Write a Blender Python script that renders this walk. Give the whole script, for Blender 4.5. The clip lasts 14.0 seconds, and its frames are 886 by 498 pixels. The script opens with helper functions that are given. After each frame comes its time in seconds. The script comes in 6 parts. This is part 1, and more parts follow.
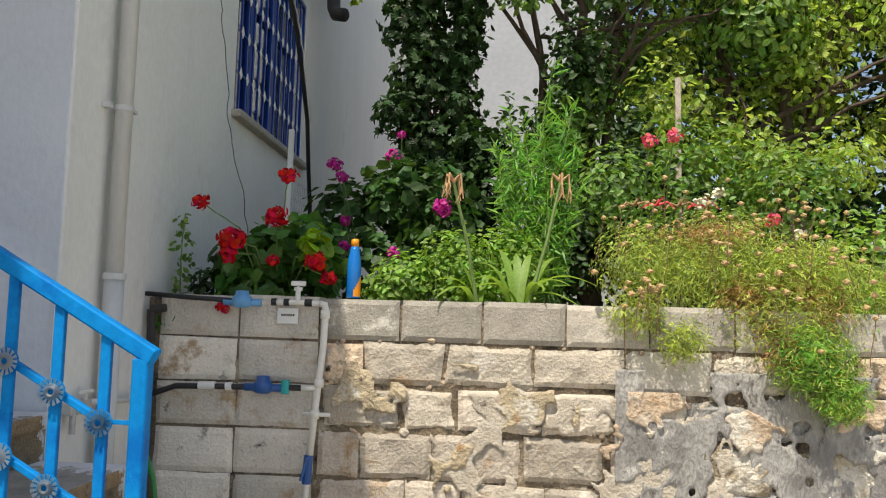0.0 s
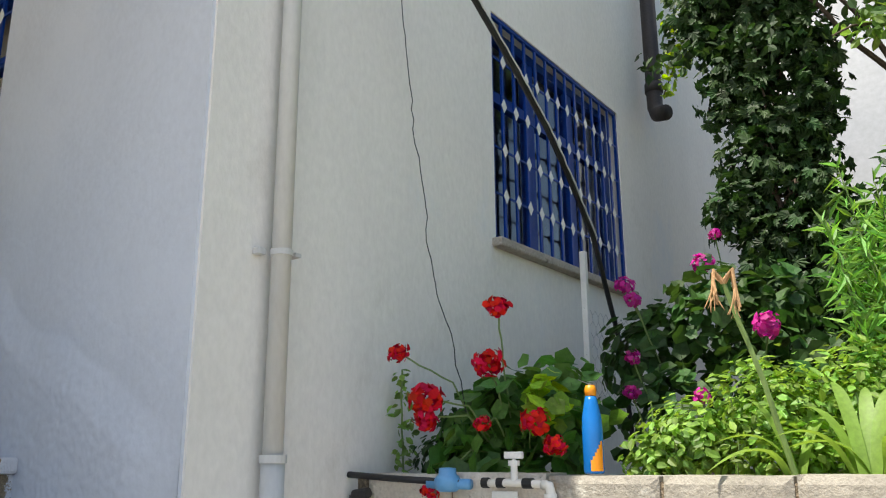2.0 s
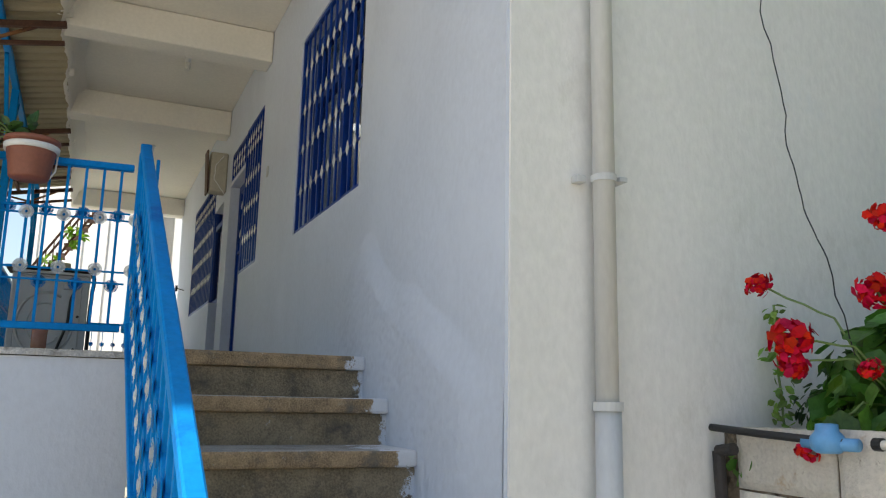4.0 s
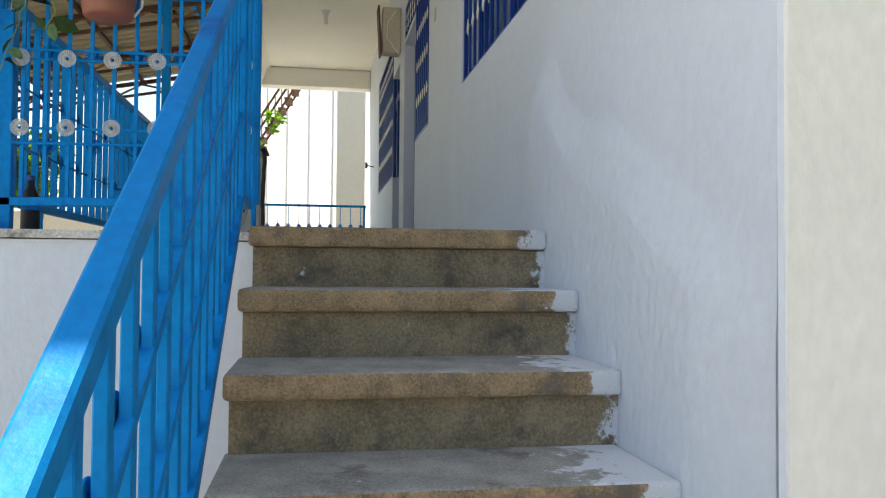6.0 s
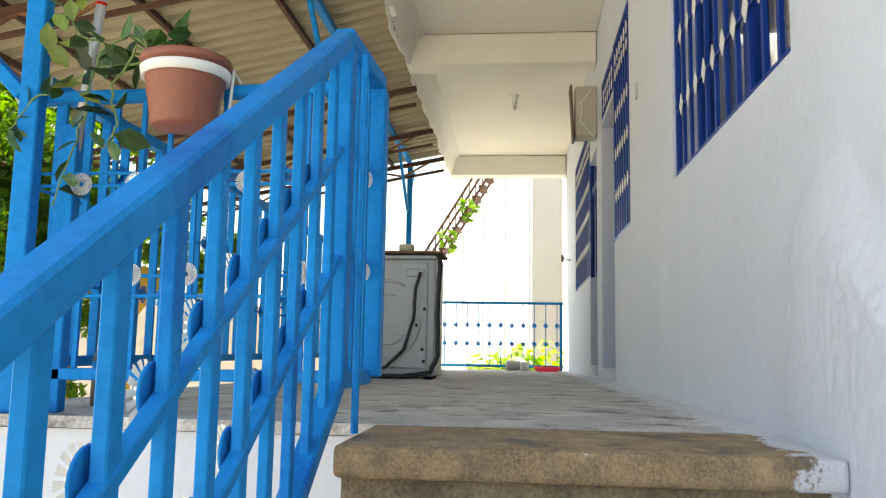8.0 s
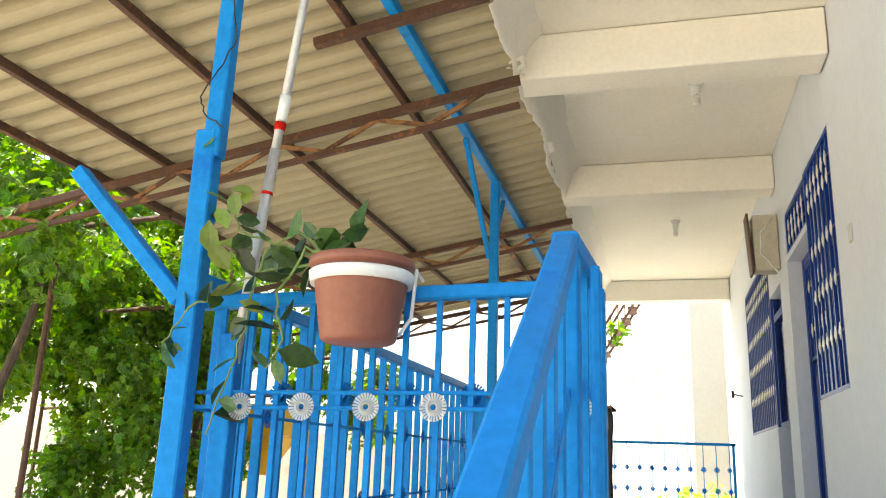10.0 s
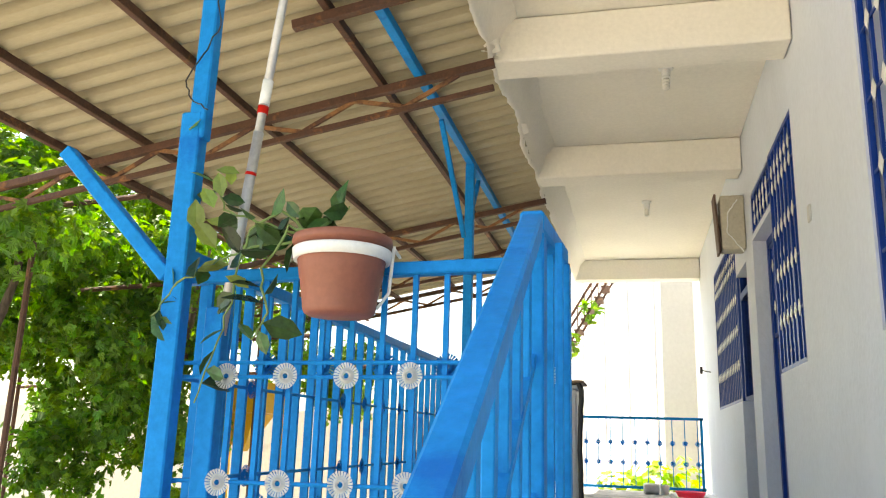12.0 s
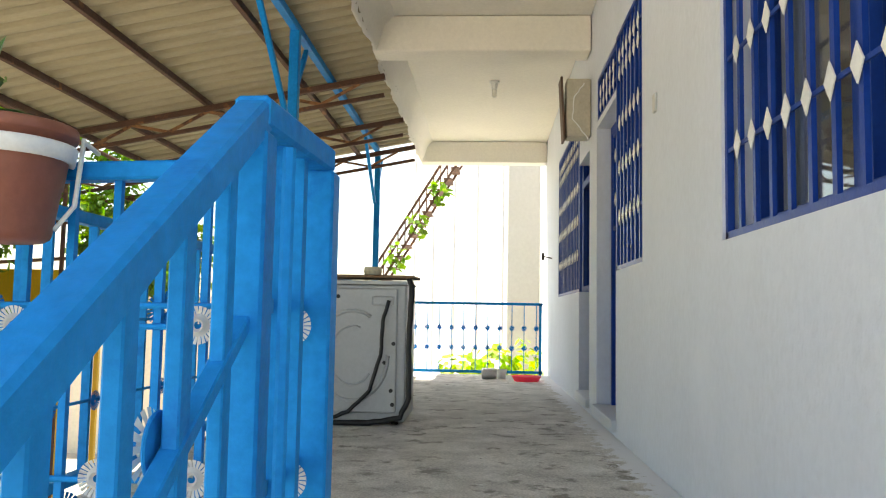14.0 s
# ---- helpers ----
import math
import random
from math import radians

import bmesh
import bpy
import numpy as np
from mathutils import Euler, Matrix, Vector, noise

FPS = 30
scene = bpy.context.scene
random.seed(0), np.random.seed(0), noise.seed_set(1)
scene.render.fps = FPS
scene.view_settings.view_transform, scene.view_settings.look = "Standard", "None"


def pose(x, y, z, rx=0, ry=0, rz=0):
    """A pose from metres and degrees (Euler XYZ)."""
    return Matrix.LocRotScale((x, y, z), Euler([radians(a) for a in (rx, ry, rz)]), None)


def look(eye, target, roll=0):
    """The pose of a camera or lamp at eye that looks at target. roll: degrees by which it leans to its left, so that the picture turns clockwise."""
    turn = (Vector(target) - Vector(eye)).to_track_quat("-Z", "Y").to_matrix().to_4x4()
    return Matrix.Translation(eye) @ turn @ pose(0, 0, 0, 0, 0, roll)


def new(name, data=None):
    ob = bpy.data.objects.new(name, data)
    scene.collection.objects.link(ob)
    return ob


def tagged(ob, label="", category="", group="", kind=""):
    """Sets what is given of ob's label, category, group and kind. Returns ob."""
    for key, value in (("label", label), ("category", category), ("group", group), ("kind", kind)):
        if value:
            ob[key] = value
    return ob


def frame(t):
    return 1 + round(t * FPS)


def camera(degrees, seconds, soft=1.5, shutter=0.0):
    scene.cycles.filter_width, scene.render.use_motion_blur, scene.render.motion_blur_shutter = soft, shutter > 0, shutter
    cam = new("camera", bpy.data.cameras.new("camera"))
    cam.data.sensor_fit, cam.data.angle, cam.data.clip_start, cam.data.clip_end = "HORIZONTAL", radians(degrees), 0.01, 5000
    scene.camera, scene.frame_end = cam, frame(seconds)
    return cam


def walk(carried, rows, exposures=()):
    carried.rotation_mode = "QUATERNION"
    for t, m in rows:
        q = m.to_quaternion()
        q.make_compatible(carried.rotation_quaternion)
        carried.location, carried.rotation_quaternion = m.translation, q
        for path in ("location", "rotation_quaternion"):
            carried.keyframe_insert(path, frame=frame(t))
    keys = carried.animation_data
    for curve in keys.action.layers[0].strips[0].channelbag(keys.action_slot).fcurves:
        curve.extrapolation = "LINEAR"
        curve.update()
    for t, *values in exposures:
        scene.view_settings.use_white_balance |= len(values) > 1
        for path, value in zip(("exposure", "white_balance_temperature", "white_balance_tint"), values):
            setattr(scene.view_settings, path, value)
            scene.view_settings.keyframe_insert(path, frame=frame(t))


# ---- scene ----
cam = camera(57.7, 14.0, soft=1.15)
PATH = [
    (0, (0.174, 0.385, 1.463), (0.052, 2.374, 1.627), 1.7),
    (0.5, (0.228, 0.735, 1.519), (-0.206, 2.672, 1.763), 0.0),
    (1, (0.371, 1.086, 1.565), (-0.313, 2.935, 1.899), -0.5),
    (1.5, (0.532, 1.42, 1.555), (-0.358, 3.162, 1.971), -0.9),
    (2, (0.682, 1.724, 1.589), (-0.433, 3.307, 2.089), -0.4),
    (2.5, (0.877, 1.961, 1.628), (-0.429, 3.369, 2.187), 0.4),
    (3, (0.88, 2.105, 1.629), (-0.595, 3.319, 2.222), 0.8),
    (3.5, (0.79, 2.151, 1.639), (-0.86, 3.162, 2.146), 1.1),
    (4, (0.668, 2.215, 1.587), (-1.131, 3.005, 1.962), 1.2),
    (4.2, (0.602, 2.268, 1.564), (-1.242, 2.976, 1.884), 1.0),
    (6.3, (-0.413, 2.678, 1.656), (-2.394, 2.952, 1.709), 0.3),
    (6.5, (-0.495, 2.714, 1.666), (-2.479, 2.953, 1.726), 0.3),
    (7, (-0.735, 2.757, 1.709), (-2.727, 2.904, 1.815), 0.3),
    (7.5, (-1.023, 2.759, 1.825), (-3.015, 2.75, 2.009), 0.3),
    (8, (-1.221, 2.769, 1.953), (-3.196, 2.579, 2.2), 1.0),
    (8.5, (-1.339, 2.723, 2.073), (-3.283, 2.372, 2.383), 1.8),
    (9, (-1.509, 2.573, 2.151), (-3.42, 2.124, 2.538), 1.6),
    (9.2, (-1.556, 2.51, 2.218), (-3.457, 2.041, 2.625), 1.8),
    (11.3, (-1.515, 2.573, 2.283), (-3.346, 2.055, 2.898), 1.6),
    (11.5, (-1.493, 2.567, 2.27), (-3.346, 2.071, 2.838), 1.6),
    (12, (-1.454, 2.558, 2.238), (-3.347, 2.102, 2.695), 1.7),
    (12.5, (-1.463, 2.542, 2.232), (-3.379, 2.105, 2.6), 1.6),
    (13, (-1.541, 2.522, 2.233), (-3.48, 2.131, 2.53), 1.2),
    (13.5, (-1.768, 2.569, 2.316), (-3.737, 2.292, 2.536), 0.6),
    (13.8, (-1.904, 2.608, 2.366), (-3.887, 2.437, 2.56), 0.1),
    (14, (-1.955, 2.669, 2.396), (-3.945, 2.558, 2.557), 1.0),
]
EXPOSURES = [(0.0, 0.0, 7000, 8), (1.0, 0.2, 6900, 7), (1.5, 0.3, 6900, 7), (2.0, 0.45, 6800, 7), (2.5, 0.88, 6800, 7), (3.0, 0.98, 6850, 7), (3.5, 1.02, 6850, 7), (4.0, 0.52, 6900, 6),
             (4.2, 0.52, 6900, 6), (6.5, 1.15, 7250, 4), (8.0, 1.68, 7700, 6), (9.0, 2.15, 7850, 6), (9.2, 2.15, 7850, 6), (11.3, 1.65, 7850, 6), (12.0, 1.88, 7850, 6), (13.0, 1.98, 7850, 6), (14.0, 1.7, 7750, 6)]
walk(cam, [(t, look(eye, target, roll)) for t, eye, target, roll in PATH], EXPOSURES)

# ---- daylight: high summer sun, clear sky ----
SUN_FROM = Vector((-0.17, -0.42, 0.89)).normalized()
world = bpy.data.worlds.new("sky")
scene.world = world
world.use_nodes = True
wn = world.node_tree.nodes
sky = wn.new("ShaderNodeTexSky")
sky.sky_type = "NISHITA"
sky.sun_disc = False
sky.sun_elevation = math.asin(SUN_FROM.z)
sky.sun_rotation = math.atan2(SUN_FROM.x, SUN_FROM.y)
sky.dust_density = 2.0
wn["Background"].inputs["Strength"].default_value = 0.15
world.node_tree.links.new(sky.outputs["Color"], wn["Background"].inputs["Color"])
sun = bpy.data.lights.new("sun", "SUN")
sun.energy, sun.angle, sun.color = 5.0, radians(0.53), (1.0, 0.95, 0.87)
new("sun", sun).matrix_world = look(SUN_FROM * 40, (0, 0, 0))

# ---- materials ----
def mat(name, base, rough=0.7, metal=0.0, var=0.15, scale=6.0, fine=60.0, bump=0.15, stain=None, stain_at=0.6,
        stain_scale=2.5, stretch=(1, 1, 1), trans=0.0, rand="", coat=0.0, hue=0.0, stain_soft=0.08, spec=0.5, lime=None, depth=0.01):
    """Painted, mineral or plant surface: base colour with coarse and fine variation, relief, and stains of their own shape."""
    m = bpy.data.materials.new(name)
    m.use_nodes = True
    nt = m.node_tree
    n, l = nt.nodes, nt.links
    b = n["Principled BSDF"]
    b.inputs["Roughness"].default_value, b.inputs["Metallic"].default_value = rough, metal
    b.inputs["Coat Weight"].default_value = coat
    b.inputs["Specular IOR Level"].default_value = spec
    tc, mp = n.new("ShaderNodeTexCoord"), n.new("ShaderNodeMapping")
    geo = n.new("ShaderNodeNewGeometry")
    mp.inputs["Scale"].default_value = stretch
    l.new(geo.outputs["Position"], mp.inputs["Vector"])
    big, small = n.new("ShaderNodeTexNoise"), n.new("ShaderNodeTexNoise")
    for tex, s, d in ((big, scale, 6), (small, fine, 4)):
        tex.inputs["Scale"].default_value, tex.inputs["Detail"].default_value = s, d
        tex.inputs["Roughness"].default_value = 0.6
        l.new(mp.outputs["Vector"], tex.inputs["Vector"])
    add = n.new("ShaderNodeMath")
    add.operation = "ADD"
    l.new(big.outputs["Fac"], add.inputs[0]), l.new(small.outputs["Fac"], add.inputs[1])
    half = n.new("ShaderNodeMapRange")
    half.inputs["From Min"].default_value, half.inputs["From Max"].default_value = 0.73, 1.27
    half.inputs["To Min"].default_value, half.inputs["To Max"].default_value = 1 - var, 1 + var
    l.new(add.outputs[0], half.inputs["Value"])
    col = n.new("ShaderNodeHueSaturation")
    col.inputs["Color"].default_value = (*base, 1)
    l.new(half.outputs[0], col.inputs["Value"])
    last = col.outputs["Color"]
    if rand:
        src = geo.outputs["Random Per Island"] if rand == "island" else n.new("ShaderNodeObjectInfo").outputs["Random"]
        r1, r2 = n.new("ShaderNodeMapRange"), n.new("ShaderNodeMapRange")
        r1.inputs["To Min"].default_value, r1.inputs["To Max"].default_value = 0.5 - hue, 0.5 + hue
        r2.inputs["To Min"].default_value, r2.inputs["To Max"].default_value = 1 - 1.6 * var, 1 + 1.6 * var
        frac = n.new("ShaderNodeMath")
        frac.operation = "MULTIPLY"
        frac.inputs[1].default_value = 7.31
        fr = n.new("ShaderNodeMath")
        fr.operation = "FRACT"
        l.new(src, frac.inputs[0]), l.new(frac.outputs[0], fr.inputs[0])
        l.new(src, r1.inputs["Value"]), l.new(fr.outputs[0], r2.inputs["Value"])
        c2 = n.new("ShaderNodeHueSaturation")
        l.new(r1.outputs[0], c2.inputs["Hue"]), l.new(r2.outputs[0], c2.inputs["Value"]), l.new(last, c2.inputs["Color"])
        last = c2.outputs["Color"]
    for k, (sc, at, ss) in enumerate([] if stain is None else [(s, a, z) for s, a, z in zip(
            stain if isinstance(stain[0], tuple) else (stain,), stain_at if isinstance(stain_at, tuple) else (stain_at,),
            stain_scale if isinstance(stain_scale, tuple) else (stain_scale,))]):
        sn, rmp, mx = n.new("ShaderNodeTexNoise"), n.new("ShaderNodeMapRange"), n.new("ShaderNodeMix")
        mx.data_type = "RGBA"
        sn.noise_dimensions = "4D"
        sn.inputs["W"].default_value = 3.7 * k + 1.3
        sn.inputs["Scale"].default_value, sn.inputs["Detail"].default_value, sn.inputs["Roughness"].default_value = ss, 9, 0.68
        rmp.inputs["From Min"].default_value, rmp.inputs["From Max"].default_value = at, at + stain_soft
        l.new(mp.outputs["Vector"], sn.inputs["Vector"]), l.new(sn.outputs["Fac"], rmp.inputs["Value"])
        l.new(rmp.outputs[0], mx.inputs["Factor"]), l.new(last, mx.inputs["A"])
        mx.inputs["B"].default_value = (*sc, 1)
        last = mx.outputs["Result"]
    if lime:
        sx, ln, ly, la, lr, mx = (n.new(k) for k in ("ShaderNodeSeparateXYZ", "ShaderNodeTexNoise", "ShaderNodeMapRange", "ShaderNodeMath", "ShaderNodeMapRange", "ShaderNodeMix"))
        mx.data_type = "RGBA"
        la.operation = "ADD"
        ln.inputs["Scale"].default_value, ln.inputs["Detail"].default_value, ln.inputs["Roughness"].default_value = 13, 8, 0.75
        ly.inputs["From Min"].default_value, ly.inputs["From Max"].default_value, ly.inputs["To Max"].default_value = lime[0], lime[1], 0.5
        lr.inputs["From Min"].default_value, lr.inputs["From Max"].default_value = 0.66, 0.72
        l.new(geo.outputs["Position"], sx.inputs[0]), l.new(sx.outputs["Y"], ly.inputs["Value"]), l.new(geo.outputs["Position"], ln.inputs["Vector"])
        l.new(ln.outputs["Fac"], la.inputs[0]), l.new(ly.outputs[0], la.inputs[1]), l.new(la.outputs[0], lr.inputs["Value"])
        l.new(lr.outputs[0], mx.inputs["Factor"]), l.new(last, mx.inputs["A"])
        mx.inputs["B"].default_value = (0.72, 0.74, 0.78, 1)
        last = mx.outputs["Result"]
    l.new(last, b.inputs["Base Color"])
    rr = n.new("ShaderNodeMapRange")
    rr.inputs["To Min"].default_value, rr.inputs["To Max"].default_value = max(0.03, rough - 0.12), min(1, rough + 0.12)
    l.new(big.outputs["Fac"], rr.inputs["Value"]), l.new(rr.outputs[0], b.inputs["Roughness"])
    if bump:
        bp = n.new("ShaderNodeBump")
        bp.inputs["Strength"].default_value, bp.inputs["Distance"].default_value = bump, depth
        l.new(add.outputs[0], bp.inputs["Height"]), l.new(bp.outputs[0], b.inputs["Normal"])
    if trans:
        t, ms = n.new("ShaderNodeBsdfTranslucent"), n.new("ShaderNodeMixShader")
        br = n.new("ShaderNodeHueSaturation")
        br.inputs["Value"].default_value, br.inputs["Saturation"].default_value, br.inputs["Hue"].default_value = 1.9, 1.1, 0.485
        l.new(last, br.inputs["Color"]), l.new(br.outputs[0], t.inputs["Color"])
        ms.inputs[0].default_value = trans
        l.new(b.outputs[0], ms.inputs[1]), l.new(t.outputs[0], ms.inputs[2])
        l.new(ms.outputs[0], n["Material Output"].inputs["Surface"])
    return m


def glass_mat(name, tint=(0.9, 0.95, 0.95)):
    m = bpy.data.materials.new(name)
    m.use_nodes = True
    b = m.node_tree.nodes["Principled BSDF"]
    b.inputs["Base Color"].default_value = (*tint, 1)
    b.inputs["Roughness"].default_value, b.inputs["Transmission Weight"].default_value = 0.02, 1.0
    b.inputs["IOR"].default_value = 1.45
    return m


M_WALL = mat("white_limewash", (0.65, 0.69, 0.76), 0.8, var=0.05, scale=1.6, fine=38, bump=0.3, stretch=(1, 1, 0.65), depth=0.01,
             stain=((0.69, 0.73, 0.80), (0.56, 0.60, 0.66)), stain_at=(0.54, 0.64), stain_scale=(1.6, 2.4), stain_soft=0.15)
M_CREAM = mat("cream_render", (0.83, 0.81, 0.765), 0.9, var=0.06, scale=1.3, fine=38, bump=0.3, stretch=(1, 1, 0.55), depth=0.01,
              stain=((0.66, 0.64, 0.58), (0.74, 0.76, 0.78)), stain_at=(0.60, 0.55), stain_scale=(2.6, 1.1), stain_soft=0.14)
M_SOFFIT = mat("soffit_paint", (0.84, 0.80, 0.71), 0.9, var=0.05, scale=1.2, fine=40, bump=0.15)
M_PEEL = mat("peeling_concrete", (0.27, 0.21, 0.15), 0.95, var=0.3, scale=5, fine=50, bump=0.6, stain=(0.78, 0.75, 0.68), stain_at=0.56, stain_scale=6, stretch=(0.35, 1.6, 1))
M_INSIDE = mat("room_plaster", (0.45, 0.44, 0.42), 0.9, var=0.08)
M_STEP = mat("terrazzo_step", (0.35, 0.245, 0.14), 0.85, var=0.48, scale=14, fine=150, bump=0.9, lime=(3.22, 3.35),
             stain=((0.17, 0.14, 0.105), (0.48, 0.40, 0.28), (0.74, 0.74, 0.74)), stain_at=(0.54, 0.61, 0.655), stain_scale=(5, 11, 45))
# Step colour darkened for the shade below each nose; the blotches are stains.
M_RISER = mat("shaded_riser", (0.28, 0.215, 0.135), 0.92, var=0.45, scale=9, fine=130, bump=0.9, lime=(3.27, 3.42),
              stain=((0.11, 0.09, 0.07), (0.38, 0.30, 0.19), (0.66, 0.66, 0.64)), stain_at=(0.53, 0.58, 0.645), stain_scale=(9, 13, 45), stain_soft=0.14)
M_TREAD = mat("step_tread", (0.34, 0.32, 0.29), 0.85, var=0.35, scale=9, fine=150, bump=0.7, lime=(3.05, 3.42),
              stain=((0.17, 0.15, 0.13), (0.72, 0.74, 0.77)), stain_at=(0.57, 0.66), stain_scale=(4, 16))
M_FLOOR = mat("screed_floor", (0.53, 0.515, 0.49), 0.8, var=0.4, scale=5, fine=110, bump=0.7, lime=(3.15, 3.42),
              stain=((0.22, 0.21, 0.19), (0.68, 0.68, 0.67), (0.12, 0.11, 0.10)), stain_at=(0.54, 0.60, 0.63), stain_scale=(7, 11, 26))
M_LIMEEND = mat("lime_splash", (0.74, 0.75, 0.78), 0.85, var=0.08, scale=12, fine=120, bump=0.4,
                stain=(0.33, 0.27, 0.2), stain_at=0.56, stain_scale=14)
M_BLUE = mat("blue_gloss_paint", (0.0003, 0.215, 0.58), 0.45, var=0.14, scale=5, fine=50, bump=0.12, spec=0.07,
             stain=((0.0005, 0.14, 0.47), (0.0005, 0.10, 0.36), (0.36, 0.47, 0.62)), stain_at=(0.57, 0.66, 0.72), stain_scale=(4, 9, 26))
M_NAVY = mat("dark_blue_paint", (0.003, 0.04, 0.26), 0.42, var=0.12, scale=8, fine=60, bump=0.1, spec=0.3)
M_WHITE = mat("white_enamel", (0.78, 0.78, 0.75), 0.5, var=0.06, scale=20, fine=120, bump=0.1)
M_RUST = mat("rusty_brown_steel", (0.085, 0.038, 0.022), 0.75, var=0.3, scale=9, fine=70, bump=0.4, stain=(0.24, 0.10, 0.035), stain_at=0.57, stain_scale=7)
M_RUSTL = mat("orange_rust", (0.25, 0.12, 0.05), 0.85, var=0.3, scale=14, fine=80, bump=0.5, stain=(0.09, 0.04, 0.025), stain_at=0.5, stain_scale=11)
M_ROOF = mat("fibre_cement_sheet", (0.385, 0.335, 0.225), 0.9, var=0.08, scale=2.2, fine=60, bump=0.15,
             stain=((0.32, 0.27, 0.18), (0.45, 0.41, 0.31)), stain_at=(0.56, 0.60), stain_scale=(2.2, 4), stretch=(2.2, 0.4, 1), stain_soft=0.12)
M_BLOCK = mat("pumice_block", (0.50, 0.455, 0.385), 0.95, var=0.2, scale=7, fine=90, bump=0.8, rand="object", hue=0.006, depth=0.008,
              stain=((0.70, 0.66, 0.58), (0.36, 0.27, 0.18), (0.22, 0.19, 0.15)), stain_at=(0.56, 0.60, 0.635), stain_scale=(4, 5, 30))
M_WASHED = mat("whitewashed_block", (0.72, 0.665, 0.575), 0.95, var=0.14, scale=6, fine=70, bump=0.9, rand="object", hue=0.006, depth=0.010,
               stain=((0.46, 0.33, 0.2), (0.07, 0.055, 0.04), (0.25, 0.2, 0.15)), stain_at=(0.555, 0.60, 0.62), stain_scale=(5, 8, 30))
M_OLDWASH = mat("worn_limewashed_block", (0.56, 0.49, 0.40), 0.95, var=0.2, scale=6, fine=70, bump=1.0, rand="object", hue=0.008, depth=0.014,
                stain=((0.66, 0.60, 0.52), (0.44, 0.29, 0.16), (0.06, 0.045, 0.03), (0.25, 0.2, 0.15)), stain_at=(0.56, 0.57, 0.60, 0.62), stain_scale=(7, 4, 7, 30))
M_STONE = mat("field_stone", (0.60, 0.48, 0.33), 0.95, var=0.3, scale=9, fine=45, bump=1.0, rand="object", hue=0.015, depth=0.03,
              stain=((0.74, 0.69, 0.60), (0.40, 0.22, 0.10), (0.05, 0.035, 0.025)), stain_at=(0.50, 0.585, 0.605), stain_scale=(4.5, 8, 11))
M_MORTAR = mat("old_mortar", (0.22, 0.17, 0.115), 0.95, var=0.45, scale=12, fine=70, bump=1.0, depth=0.02, stain=((0.50, 0.43, 0.33), (0.04, 0.03, 0.022)), stain_at=(0.56, 0.53), stain_scale=(7, 6))
M_GREYCEM = mat("smeared_cement", (0.37, 0.355, 0.335), 0.95, var=0.3, scale=7, fine=60, bump=1.0, stretch=(1, 1, 0.45), depth=0.02,
                stain=((0.66, 0.63, 0.58), (0.24, 0.23, 0.22), (0.06, 0.045, 0.035)), stain_at=(0.56, 0.52, 0.59), stain_scale=(6, 3, 9))
M_SOIL = mat("garden_soil", (0.10, 0.07, 0.045), 0.95, var=0.3, scale=9, fine=70, bump=1.0)
M_GROUND = mat("dusty_concrete_yard", (0.36, 0.33, 0.285), 0.95, var=0.2, scale=1.5, fine=50, bump=0.4, stain=(0.3, 0.27, 0.22), stain_at=0.58, stain_scale=1.2)
M_PIPE = mat("grey_painted_pipe", (0.58, 0.585, 0.575), 0.55, var=0.07, scale=4, fine=60, bump=0.1, stretch=(1, 1, 0.3))
M_PVC = mat("white_pvc", (0.76, 0.74, 0.68), 0.45, var=0.08, scale=12, fine=60, bump=0.05)
M_BLACK = mat("black_rubber", (0.015, 0.015, 0.016), 0.5, var=0.2, scale=9, fine=60, bump=0.1)
M_DPIPE = mat("dark_iron_pipe", (0.035, 0.03, 0.028), 0.65, var=0.25, scale=7, fine=60, bump=0.3)
M_TERRA = mat("brown_plastic_pot", (0.27, 0.095, 0.06), 0.55, var=0.12, scale=6, fine=60, bump=0.08, stain=(0.42, 0.24, 0.17), stain_at=0.64, stain_scale=7)
M_GALV = mat("galvanised_pole", (0.50, 0.50, 0.50), 0.45, metal=0.5, var=0.15, scale=8, fine=80, bump=0.1)
M_APPL = mat("washing_machine_enamel", (0.44, 0.46, 0.47), 0.42, metal=0.1, var=0.06, scale=5, fine=60, bump=0.05, stain=(0.3, 0.29, 0.27), stain_at=0.66, stain_scale=4)
M_WOOD = mat("weathered_wood", (0.22, 0.14, 0.08), 0.85, var=0.25, scale=8, fine=80, bump=0.5, stretch=(1, 1, 0.25))
M_BARK = mat("bark", (0.085, 0.06, 0.04), 0.95, var=0.35, scale=9, fine=60, bump=1.0, stretch=(1, 1, 0.3))
M_DEAD = mat("dry_flower", (0.34, 0.21, 0.11), 0.9, var=0.25, scale=25, fine=150, bump=0.4, rand="island", hue=0.02)
M_STALK = mat("green_stalk", (0.16, 0.24, 0.07), 0.6, var=0.15, scale=10, fine=60, bump=0.1)
M_YELLOW = mat("yellow_machine_paint", (0.62, 0.36, 0.01), 0.5, var=0.1, scale=5, fine=60, bump=0.1)
M_MUST = mat("sunlit_plaster", (0.68, 0.62, 0.52), 0.95, var=0.08, scale=0.7, fine=20, bump=0.2, stain=(0.55, 0.49, 0.4), stain_at=0.6, stain_scale=0.9)
M_TOWER = mat("bright_facade", (0.76, 0.76, 0.75), 0.9, var=0.04, scale=0.5, fine=10, bump=0.05)
M_COLUMN = mat("grey_column", (0.55, 0.55, 0.54), 0.9, var=0.06, scale=0.8, fine=20, bump=0.1)
M_TEAL = mat("teal_plastic", (0.02, 0.36, 0.36), 0.4, var=0.05)
